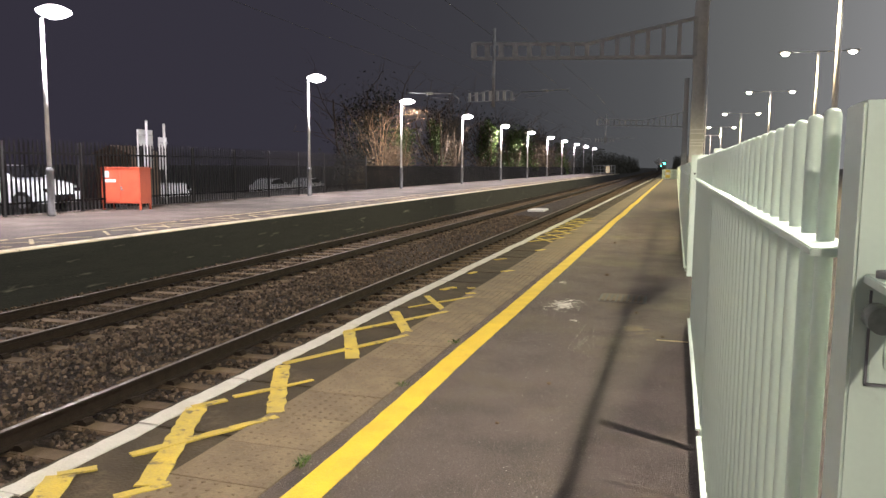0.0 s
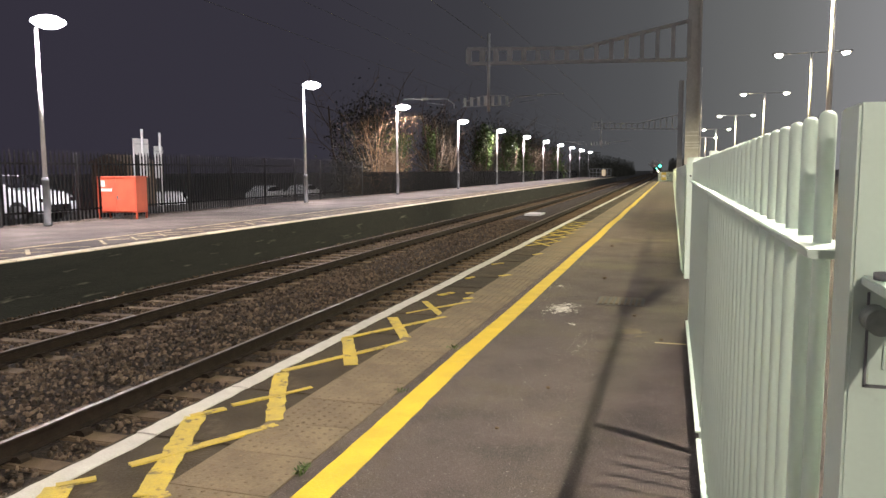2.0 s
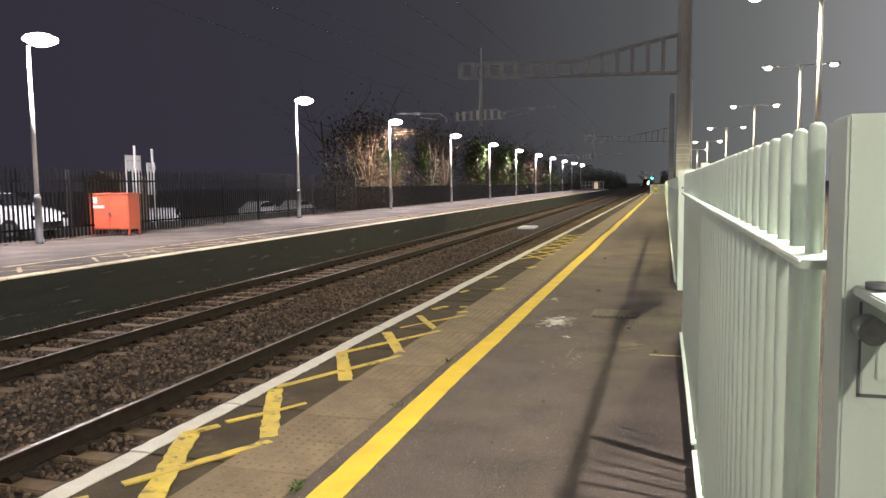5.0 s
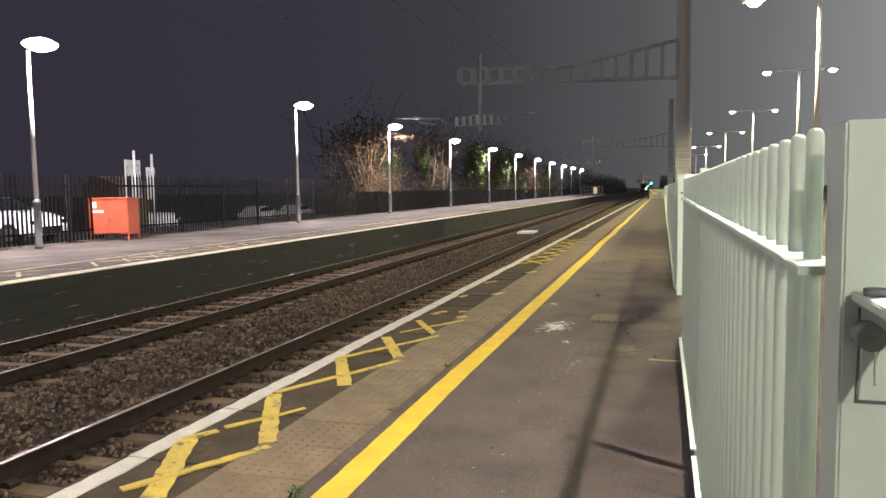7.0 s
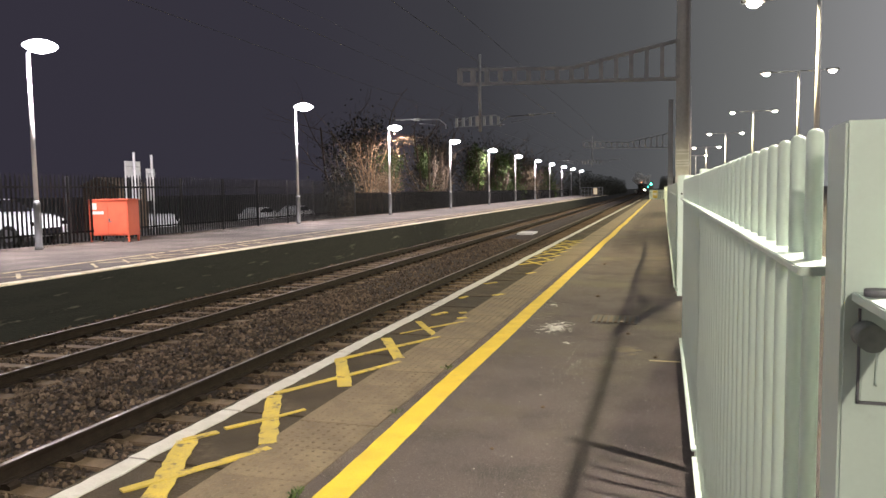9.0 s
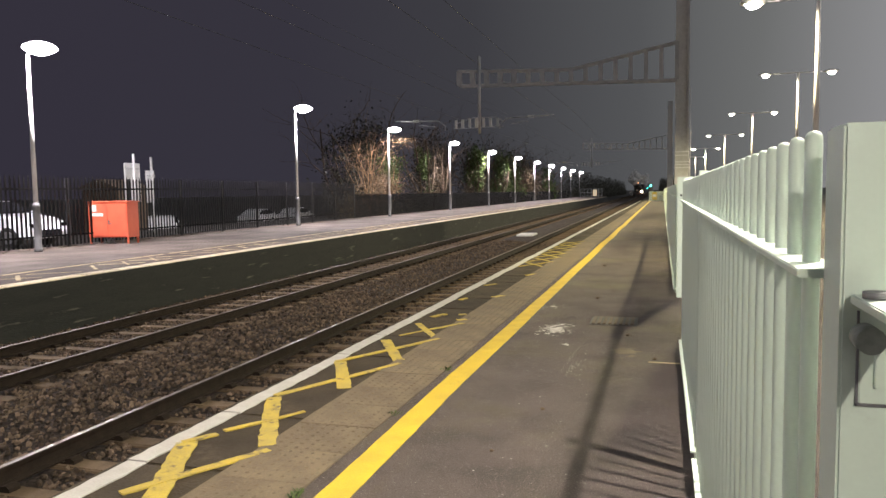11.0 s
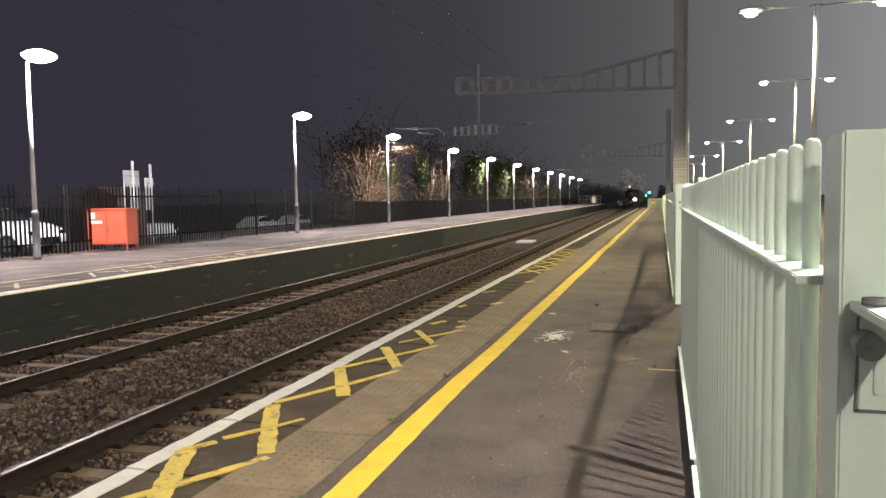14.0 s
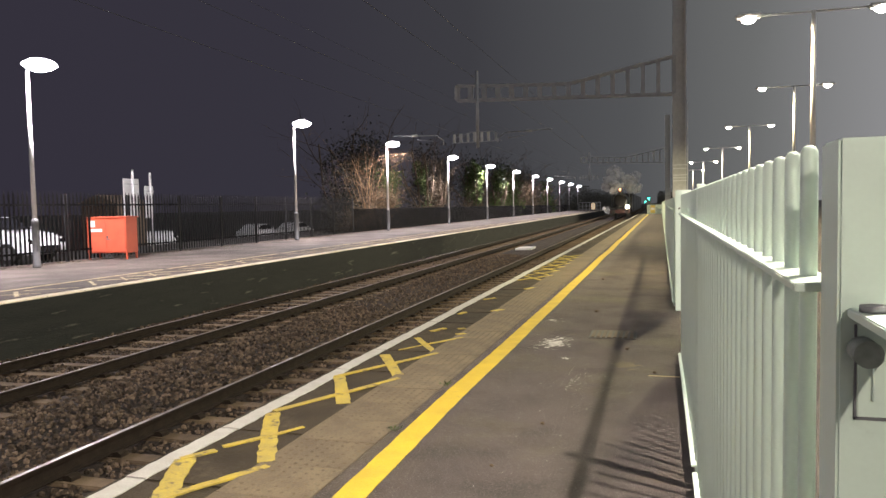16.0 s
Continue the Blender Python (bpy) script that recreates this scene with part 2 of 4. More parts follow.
M_TOPLIGHT = glow("orange_lamp_glass", (1.0, 0.36, 0.14), 2.6)
# the notice is no lamp; emission replaces light falling on it
M_POSTER = glow("glowing_notice", (1.0, 0.72, 0.38), 0.35)


M_IVY.node_tree.nodes["Principled BSDF"].inputs["Specular IOR Level"].default_value = 0.15


# ---- mesh helpers ----
def box(bm, x0, x1, y0, y1, z0, z1):
    v = [bm.verts.new((x, y, z)) for z in (z0, z1) for x, y in ((x0, y0), (x1, y0), (x1, y1), (x0, y1))]
    for f in ((3, 2, 1, 0), (4, 5, 6, 7), (0, 1, 5, 4), (1, 2, 6, 5), (2, 3, 7, 6), (3, 0, 4, 7)):
        bm.faces.new([v[i] for i in f])
    return v


def beam(bm, a, b, w, h=None):
    """A square bar from a to b."""
    a, b, h = Vector(a), Vector(b), h or w
    d = (b - a).normalized()
    side = d.cross(Vector((0, 0, 1)))
    side = side.normalized() if side.length > 1e-4 else Vector((1, 0, 0))
    upw = side.cross(d)
    v = [bm.verts.new(p + side * sx * w / 2 + upw * sz * h / 2) for p in (a, b) for sx, sz in ((-1, -1), (1, -1), (1, 1), (-1, 1))]
    for f in ((0, 1, 2, 3), (7, 6, 5, 4), (0, 4, 5, 1), (1, 5, 6, 2), (2, 6, 7, 3), (3, 7, 4, 0)):
        bm.faces.new([v[i] for i in f])


def tube(bm, a, b, r0, r1=None, n=10, caps=True):
    a, b = Vector(a), Vector(b)
    r1 = r0 if r1 is None else r1
    d = (b - a).normalized()
    s = d.orthogonal().normalized()
    u = d.cross(s)
    rings = []
    for p, r in ((a, r0), (b, r1)):
        rings.append([bm.verts.new(p + (s * math.cos(k * math.tau / n) + u * math.sin(k * math.tau / n)) * r) for k in range(n)])
    for k in range(n):
        f = bm.faces.new((rings[0][k], rings[0][(k + 1) % n], rings[1][(k + 1) % n], rings[1][k]))
        f.smooth = n > 6
    if caps:
        bm.faces.new(rings[0][::-1])
        bm.faces.new(rings[1])


def turned(bm, profile, n=20, centre=(0, 0, 0)):
    """A turned body from (radius, height) pairs."""
    c = Vector(centre)
    rings = [[bm.verts.new(c + Vector((r * math.cos(k * math.tau / n), r * math.sin(k * math.tau / n), z))) for k in range(n)] for r, z in profile]
    for a, b in zip(rings, rings[1:]):
        for k in range(n):
            bm.faces.new((a[k], a[(k + 1) % n], b[(k + 1) % n], b[k])).smooth = True
    bm.faces.new(rings[0][::-1])
    bm.faces.new(rings[-1])


def prism(bm, outline, axis, a, b):
    """Extrude a closed outline of (u, v) pairs along an axis from a to b."""
    def at(u, v, w):
        return {"x": (w, u, v), "y": (u, w, v), "z": (u, v, w)}[axis]
    r0 = [bm.verts.new(at(u, v, a)) for u, v in outline]
    r1 = [bm.verts.new(at(u, v, b)) for u, v in outline]
    n = len(outline)
    for k in range(n):
        bm.faces.new((r0[k], r0[(k + 1) % n], r1[(k + 1) % n], r1[k]))
    bm.faces.new(r0[::-1])
    bm.faces.new(r1)


def mesh_of(name, bm, mat, bevel=0.0):
    bmesh.ops.recalc_face_normals(bm, faces=bm.faces)
    if bevel:
        bmesh.ops.bevel(bm, geom=bm.edges[:], offset=bevel, segments=2, affect="EDGES", clamp_overlap=True)
    me = bpy.data.meshes.new(name)
    bm.to_mesh(me)
    bm.free()
    me.materials.append(mat)
    return me


def part(name, bm, mat, parent, label="", bevel=0.0):
    ob = new(name, mesh_of(name, bm, mat, bevel))
    ob.parent = parent
    return tagged(ob, label)


def piece(name, me, parent, m):
    ob = new(name, me)
    ob.parent = parent
    ob.matrix_basis = m
    return ob


def thing(name, label, category, group="", m=None):
    ob = tagged(new(name), label, category, group)
    ob.empty_display_size = 0.2
    if m is not None:
        ob.matrix_basis = m
    return ob


def structure(name, bm, mat, label, m=None, bevel=0.0):
    ob = tagged(new(name, mesh_of(name, bm, mat, bevel)), label, kind="structure")
    if m is not None:
        ob.matrix_basis = m
    return ob


def soup(name, verts, faces, mat):
    me = bpy.data.meshes.new(name)
    me.from_pydata(verts, [], faces)
    me.materials.append(mat)
    return me


# ---- ground and platforms ----
RAIL_Z = -0.75
bm = bmesh.new()
box(bm, -1500, 1500, -300, 3000, -2.2, -1.14)
structure("ground", bm, M_EARTH, "dark bare earth and ballast reaching the horizon")

bm = bmesh.new()
prism(bm, [(-10.25, -1.12), (-2.95, -1.12), (-2.95, -0.955), (-5.75, -0.955), (-6.1, -0.925), (-7.2, -0.925), (-7.5, -0.955), (-10.25, -0.955)], "y", -20, 600)
structure("track_bed", bm, M_BALLAST_BED, "brown crushed stone ballast bed under the tracks", TR)

P_END = 98.0
bm = bmesh.new()
prism(bm, [(-20.0, -1.3), (P_END + 6, -1.3), (P_END + 6, -0.9), (P_END, -0.012), (-20.0, -0.012)], "x", -2.84, 2.0)
platform = structure("platform_near", bm, M_ASPHALT, "dark grey speckled asphalt station platform with worn patches")
bm = bmesh.new()
box(bm, -2.1, 0.5, -6, P_END, -0.011, 0.0)
asphalt = structure("pavement_near", bm, M_ASPHALT, "dark gritty asphalt platform surface beside the pale fence")
bm = bmesh.new()
box(bm, 0.5, 60, -30, 160, -0.6, -0.02)
structure("car_park", bm, M_ASPHALT, "dark asphalt car park behind the pale green fence")

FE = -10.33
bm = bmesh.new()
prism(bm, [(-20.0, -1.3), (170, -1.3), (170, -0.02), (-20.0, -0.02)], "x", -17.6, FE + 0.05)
structure("platform_far", bm, M_WALL_FAR, "near-black brick platform wall on the opposite side", TR)
bm = bmesh.new()
box(bm, -17.6, FE - 0.32, -20, 170, -0.019, 0.0)
structure("pavement_far", bm, M_ASPHALT_FAR, "grey-pink worn asphalt surface of the opposite platform", TR)
bm = bmesh.new()
prism(bm, [(-90, -1.6), (-17.6, -1.6), (-17.6, -0.06), (-23.0, -0.10), (-27.0, -1.10), (-90, -1.10)], "y", -30, 190)
structure("road", bm, M_EARTH, "dark asphalt yard behind the black railings", TR)

# edge slabs of the far platform
edge_bm = bmesh.new()
box(edge_bm, -0.32, 0.0, 0.004, 0.896, -0.10, 0.0)
edge_me = mesh_of("edge_slab", edge_bm, random_tint(material("pale_edge_slab", (0.74, 0.66, 0.48), (0.52, 0.45, 0.33), 0.85, scale=4, fine=50, bump=0.3,
                                                           stain=(0.16, 0.13, 0.1), stain_scale=2, stain_cut=(0.58, 0.75)), 0.8, 1.15), 0.012)
far_edge = thing("platform_edging", "pale painted concrete edging slabs along the far platform", "edging", m=TR)
far_edge["kind"] = "structure"
for i in range(192):
    piece("edge_slab", edge_me, far_edge, pose(FE + 0.03, -3 + i * 0.9, 0.0))
bm = bmesh.new()
box(bm, FE - 1.50, FE - 0.33, -20, 170, -0.010, 0.0022)
structure("pavement_edge", bm, material("brown_worn_asphalt", (0.055, 0.038, 0.029), (0.12, 0.088, 0.066), 0.9, scale=0.8, fine=30, bump=0.4, amount=0.7,
                                        stain=(0.045, 0.034, 0.028), stain_scale=0.5, stain_cut=(0.5, 0.7)), "brown worn strip behind the far platform edge", TR)
# faded painted lines on the far platform
bm = bmesh.new()
rnd = random.Random(4)
for i in range(150):
    y0 = -4 + i * 1.0
    box(bm, FE - 1.62, FE - 1.53, y0, y0 + rnd.uniform(0.75, 1.0), 0.0, 0.006)
structure("faded_line", bm, M_FADED, "faded cream warning line on the far platform", TR)
bm = bmesh.new()
for i in range(150):
    y0 = -4 + i * 0.95
    if rnd.random() < 0.8:
        beam(bm, (FE - 1.2, y0, 0.0035), (FE - 0.5, y0 + 0.62, 0.0035), rnd.uniform(0.04, 0.10), 0.004)
    if rnd.random() < 0.45:
        beam(bm, (FE - 0.5, y0 + 0.1, 0.0048), (FE - 1.2, y0 + 0.75, 0.0048), rnd.uniform(0.04, 0.09), 0.004)
structure("faded_hatching", bm, M_FADED, "worn cream cross hatching on the far platform edge", TR)

# edge slabs, tan paving and paint of the near platform
cop_bm = bmesh.new()
box(cop_bm, -0.742, 0.0, 0.004, 0.906, -0.14, 0.0)
cop_me = mesh_of("edge_slab", cop_bm, M_COPING, 0.006)
near_edge = thing("platform_edging", "dark stained concrete edging slabs along the near platform", "edging")
near_edge["kind"] = "structure"
for i in range(115):
    piece("edge_slab", cop_me, near_edge, pose(-2.1, -3.1 + i * 0.91, 0.0 + 0.003 * ((i * 7) % 3 - 1)))
tan_bm = bmesh.new()
box(tan_bm, -0.10, 0.42, 0.0012, 0.4488, -0.05, 0.006)
tan_me = mesh_of("paving_slab", tan_bm, M_TAN, 0.002)
tactile = thing("tactile_paving", "worn tan tactile paving strip with low studs", "paving")
tactile["kind"] = "structure"
for i in range(226):
    piece("paving_slab", tan_me, tactile, pose(-2.098, -3.1 + i * 0.45, 0.001 * ((i * 5) % 3)))
stud_v, stud_f = [], []
for i in range(225):
    for j in range(7):
        cx, cy, b0 = -2.165 + 0.04 + j * 0.068, 1.5 + i * 0.068, len(stud_v)
        for r, z in ((0.013, 0.0055), (0.008, 0.0105)):
            stud_v += [(cx + r * math.cos(k * math.tau / 7), cy + r * math.sin(k * math.tau / 7), z) for k in range(7)]
        stud_f += [(b0 + k, b0 + (k + 1) % 7, b0 + 7 + (k + 1) % 7, b0 + 7 + k) for k in range(7)] + [tuple(b0 + 7 + k for k in range(7))]
tagged(new("paving_studs", soup("paving_studs", stud_v, stud_f, M_TAN)), "low worn tan studs of the tactile paving", kind="stuff")


def wavy_line(name, x, half, y0, y1, step, mat, label, wobble, z=0.005):
    """A hand-painted line with slightly uneven edges."""
    bm = bmesh.new()
    n = int((y1 - y0) / step)
    rows_ = []
    for i in range(n + 1):
        y = y0 + i * step
        c = x + wobble * noise.noise((y * 0.35, x, 0)) * 2
        e0, e1 = (0.006 * noise.noise((y * 5, k, 3)) for k in (0.0, 9.0))
        rows_.append([bm.verts.new((c - half + e0, y, z)), bm.verts.new((c + half + e1, y, z)), bm.verts.new((c + half + e1, y, z - 0.006)), bm.verts.new((c - half + e0, y, z - 0.006))])
    for a, b in zip(rows_, rows_[1:]):
        for k in range(4):
            bm.faces.new((a[k], a[(k + 1) % 4], b[(k + 1) % 4], b[k]))
    return structure(name, bm, mat, label)


wavy_line("yellow_line", -1.51, 0.082, -3, P_END - 0.3, 0.08, M_YELLOW, "bright yellow hand-painted safety line", 0.012)
white = thing("white_line", "chipped white line painted along the platform edge", "road marking")
white["kind"] = "structure"
wl_bm = bmesh.new()
wr = random.Random(8)
edge_a = [(-0.063 + wr.uniform(-0.007, 0.006), 0.008 + k * 0.0895) for k in range(11)]
edge_b = [(0.062 + wr.uniform(-0.007, 0.007), 0.008 + k * 0.0895) for k in range(11)]
prism(wl_bm, edge_a + edge_b[::-1], "z", -0.004, 0.0075)
wl_me = mesh_of("paint_length", wl_bm, M_WHITE_LINE)
for i in range(110):
    piece("paint_length", wl_me, white, pose(-2.737 + 0.003 * ((i * 3) % 5 - 2), -3.1 + i * 0.91, 0.003 * ((i * 7) % 3 - 1)))


def paint_bar(x0, y0, x1, y1, width, seed, z=0.0075):
    """One brushed bar of yellow paint with ragged edges."""
    r = random.Random(seed)
    bm = bmesh.new()
    a, b = Vector((x0, y0, 0)), Vector((x1, y1, 0))
    d = (b - a).normalized()
    s = Vector((-d.y, d.x, 0))
    n = max(4, int((b - a).length / 0.06))
    rings = []
    for i in range(n + 1):
        p = a.lerp(b, i / n)
        w0, w1 = (width / 2 * r.uniform(0.86, 1.1) for _ in (0, 1))
        rings.append([bm.verts.new(p + s * w0 + Vector((0, 0, z))), bm.verts.new(p - s * w1 + Vector((0, 0, z))),
                      bm.verts.new(p - s * w1 + Vector((0, 0, 0.001))), bm.verts.new(p + s * w0 + Vector((0, 0, 0.001)))])
    for p, q in zip(rings, rings[1:]):
        for k in range(4):
            bm.faces.new((p[k], p[(k + 1) % 4], q[(k + 1) % 4], q[k]))
    bm.faces.new(rings[0][::-1])
    bm.faces.new(rings[-1])
    return part("paint_bar", bm, M_YELLOW_OLD, hatch)


hatch = thing("yellow_hatching", "worn yellow criss-cross hatching painted beside the platform edge", "road marking")
hatch["kind"] = "structure"
# broad bars lean one way, thin broken bars the other, one cross a metre
for k, (x0, y0, x1, y1, w) in enumerate((
        (-2.66, 2.58, -2.18, 1.72, 0.13), (-2.66, 3.60, -2.20, 2.62, 0.125), (-2.645, 4.58, -2.17, 3.66, 0.11),
        (-2.65, 5.72, -2.25, 4.92, 0.105), (-2.60, 6.68, -2.16, 5.85, 0.10), (-2.585, 7.62, -2.13, 6.85, 0.07))):
    paint_bar(x0, y0, x1, y1, w, 10 + k)
for k, (x0, y0, x1, y1, w) in enumerate((
        (-2.68, 2.58, -2.56, 2.70, 0.05), (-2.26, 2.47, -2.12, 2.66, 0.055), (-2.52, 2.88, -2.12, 3.60, 0.058), (-2.685, 3.59, -2.57, 3.77, 0.048),
        (-2.566, 3.84, -2.40, 4.09, 0.040), (-2.40, 4.09, -2.27, 4.32, 0.028), (-2.66, 4.62, -2.12, 5.76, 0.052), (-2.68, 5.71, -2.105, 6.85, 0.050),
        (-2.54, 6.92, -2.33, 7.32, 0.022), (-2.33, 7.32, -2.09, 7.72, 0.050), (-2.55, 8.06, -2.455, 8.28, 0.07), (-2.21, 7.905, -2.12, 7.97, 0.07),
        (-2.29, 8.27, -2.21, 8.31, 0.07), (-2.594, 9.42, -2.55, 9.61, 0.06), (-2.20, 9.74, -2.11, 9.92, 0.10), (-2.615, 10.97, -2.49, 11.18, 0.05),
        (-2.21, 12.40, -2.13, 12.66, 0.09))):
    paint_bar(x0, y0, x1, y1, w, 30 + k, 0.0105)
for i in range(7):
    y = 13.8 + i * 1.02
    paint_bar(-2.64, y + 0.9, -2.15, y + 0.1, 0.065, 70 + i)
    paint_bar(-2.64, y + 0.1, -2.12, y + 1.15, 0.045, 90 + i, 0.0105)

# ---- tracks ----
RAIL_PROFILE = [(-0.07, -0.159), (0.07, -0.159), (0.07, -0.148), (0.014, -0.132), (0.010, -0.05), (0.034, -0.040), (0.036, -0.008), (0.030, -0.001), (-0.030, -0.001), (-0.036, -0.008), (-0.034, -0.040), (-0.010, -0.05), (-0.014, -0.132), (-0.07, -0.148)]
sl_bm = bmesh.new()
prism(sl_bm, [(-0.13, -0.2), (0.13, -0.2), (0.105, 0.0), (-0.105, 0.0)], "x", -1.26, 1.26)
sl_me = mesh_of("sleeper", sl_bm, M_SLEEPER, 0.012)
cl_bm = bmesh.new()
prism(cl_bm, [(-0.19, -0.002), (0.19, -0.002), (0.19, 0.03), (0.15, 0.055), (0.10, 0.045), (0.085, 0.012), (-0.085, 0.012), (-0.10, 0.045), (-0.15, 0.055), (-0.19, 0.03)], "y", -0.055, 0.055)
cl_me = mesh_of("rail_clip", cl_bm, M_CLIP)


def track(centre, label, pitch, phase, head):
    t = thing("railway_track", label, "railway track", "running lines", TR @ pose(centre, 0, RAIL_Z))
    for sx in (-0.7525, 0.7525):
        bm = bmesh.new()
        prism(bm, [(u + sx, v) for u, v in RAIL_PROFILE], "y", -12, 600)
        r = part("rail", bm, M_RAIL, t)
        bm = bmesh.new()
        prism(bm, [(sx - 0.027, -0.0012), (sx + 0.027, -0.0012), (sx + 0.020, 0.001), (sx - 0.020, 0.001)], "y", -12, 600)
        part("rail_head", bm, head, r, "worn steel running surface")
    rnd = random.Random(int(centre * 10))
    for i in range(120):
        s = piece("sleeper", sl_me, t, pose(rnd.uniform(-0.02, 0.02), -2.0 + phase + i * pitch, -0.172, 0, 0, rnd.uniform(-0.6, 0.6)))
        for sx in (-0.7525, 0.7525):
            piece("rail_clip", cl_me, s, pose(sx, 0, 0.0))
    bm = bmesh.new()
    for i in range(120, 700):
        y = -2.0 + phase + i * pitch
        box(bm, -1.26, 1.26, y - 0.12, y + 0.12, -0.37, -0.172)
    tagged(part("sleeper_rest", bm, M_SLEEPER, t), kind="stuff")
    return t


track(-4.40, "near running line with worn polished rails on concrete sleepers", 0.65, 0.1, M_RAIL_TOP)
track(-8.54, "far running line with brown rails on concrete sleepers", 0.65, 0.35, M_RAIL_DULL)


def stones():
    """Loose crushed stone between and beside the rails."""
    rng = np.random.default_rng(5)
    base = np.array([(0, 0, 1), (0.89, 0, 0.45), (0.28, 0.85, 0.45), (-0.72, 0.53, 0.45), (-0.72, -0.53, 0.45), (0.28, -0.85, 0.45),
                     (0.72, 0.53, -0.45), (-0.28, 0.85, -0.45), (-0.89, 0, -0.45), (-0.28, -0.85, -0.45), (0.72, -0.53, -0.45)])
    tri = [(0, 1, 2), (0, 2, 3), (0, 3, 4), (0, 4, 5), (0, 5, 1), (1, 6, 2), (2, 7, 3), (3, 8, 4), (4, 9, 5), (5, 10, 1), (6, 7, 2), (7, 8, 3), (8, 9, 4), (9, 10, 5), (10, 6, 1)]
    y = np.concatenate([rng.uniform(1.5, 16, 26000), rng.uniform(16, 34, 15000)])
    n = len(y)
    x = rng.uniform(-10.1, -2.95, n)
    size = rng.uniform(0.018, 0.042, n)
    x0 = np.abs(x + 4.40)
    x1 = np.abs(x + 8.54)
    keep = ~((np.abs(np.minimum(x0, x1) - 0.7525) < 0.13))
    z = RAIL_Z - 0.170 + rng.uniform(-0.03, 0.02, n) + np.where(np.minimum(x0, x1) > 1.3, 0.02, -0.005)
    z += np.where((x < -5.9) & (x > -7.2), 0.05 * np.sin((x + 5.9) / -1.3 * np.pi), 0)
    phase = np.where(x0 < x1, 0.1, 0.35)
    on_sleeper = (np.abs(((y + 2.0 - phase + 0.325) % 0.65) - 0.325) < 0.135) & (np.minimum(x0, x1) < 1.27)
    keep &= ~on_sleeper
    x, y, z, size = x[keep], y[keep], z[keep], size[keep]
    n = len(x)
    jitter = rng.uniform(0.6, 1.3, (n, 11, 3))
    flat = rng.uniform(0.55, 1.0, (n, 1, 3))
    ang = rng.uniform(0, math.tau, n)
    v = base[None] * jitter * flat * size[:, None, None]
    c, s = np.cos(ang)[:, None], np.sin(ang)[:, None]
    vx, vy = v[..., 0] * c - v[..., 1] * s, v[..., 0] * s + v[..., 1] * c
    v = np.stack([vx + x[:, None], vy + y[:, None], v[..., 2] + z[:, None]], -1).reshape(-1, 3)
    f = (np.array(tri)[None] + (np.arange(n) * 11)[:, None, None]).reshape(-1, 3)
    me = soup("ballast", v.tolist(), f.tolist(), M_BALLAST)
    ob = tagged(new("ballast", me), "brown-grey crushed stone ballast between the rails", "ballast", kind="stuff")
    ob.matrix_basis = TR


stones()


# ---- lamps of the far platform ----
def platform_lamp():
    t = thing("platform_lamp", "lit lantern on a pale steel column with dark grey base", "street lamp", "far platform lamps", TR @ pose(LAMP_X, LAMP_Y[0], 0))
    bm = bmesh.new()
    turned(bm, [(0.105, 0.0), (0.105, 0.08), (0.092, 0.10), (0.092, 1.20), (0.10, 1.22), (0.10, 1.27), (0.066, 1.34)], 14)
    box(bm, 0.086, 0.100, -0.05, 0.05, 0.45, 1.0)
    part("base", bm, M_POLE_BASE, t, "dark grey column base with a hatch")
    bm = bmesh.new()
    tube(bm, (0, 0, 1.30), (0, 0, 5.30), 0.062, 0.045, 14)
    part("pole", bm, M_POLE, t)
    bm = bmesh.new()
    tube(bm, (0, 0, 5.28), (0.34, 0, 5.42), 0.03, 0.03, 8)
    part("arm", bm, M_POLE, t)
    bm = bmesh.new()
    turned(bm, [(0.12, -0.16), (0.33, -0.08), (0.43, 0.0), (0.43, 0.03)], 20, (0.42, 0, 5.42))
    part("lens", bm, M_LAMP_FAR, t, "glowing white lantern bowl")
    # the cap is no light source; its glow stands for bloom
    bm = bmesh.new()
    turned(bm, [(0.43, 0.031), (0.40, 0.07), (0.24, 0.15), (0.08, 0.19)], 20, (0.42, 0, 5.42))
    part("cap", bm, M_LAMP_GLARE, t, "lantern top made to glow with the glare of the bowl")
    return t


lamp = platform_lamp()
for ly in LAMP_Y[1:]:
    copy_thing(lamp, TR @ pose(LAMP_X, ly, 0))


def double_lamp(x, y, arm, z):
    t = thing("double_lamp", "twin-headed lit lamp column behind the pale fence", "street lamp", "car park lamps", pose(x, y, -0.02))
    bm = bmesh.new()
    tube(bm, (0, 0, 0), (0, 0, z * 0.42), 0.085, 0.075, 12)
    part("base", bm, M_POLE, t)
    bm = bmesh.new()
    tube(bm, (0, 0, z * 0.42), (0, 0, z + 0.06), 0.055, 0.04, 12)
    part("pole", bm, M_POLE, t)
    for sx in (-1, 1):
        bm = bmesh.new()
        tube(bm, (0, 0, z + 0.04), (sx * arm * 0.8, 0, z + 0.04), 0.022, 0.022, 8)
        part("arm", bm, M_POLE, t)
        bm = bmesh.new()
        box(bm, sx * arm - 0.24, sx * arm + 0.24, -0.11, 0.11, z + 0.0, z + 0.09)
        h = part("head", bm, M_POLE, t, bevel=0.03)
        bm = bmesh.new()
        turned(bm, [(0.06, -0.085), (0.12, -0.05), (0.14, 0.0)], 14, (sx * arm, 0, z - 0.002))
        part("lens", bm, M_LAMP_NEAR, h, "glowing warm white lens")
    return t


for row in RIGHT_LAMPS:
    double_lamp(*row)

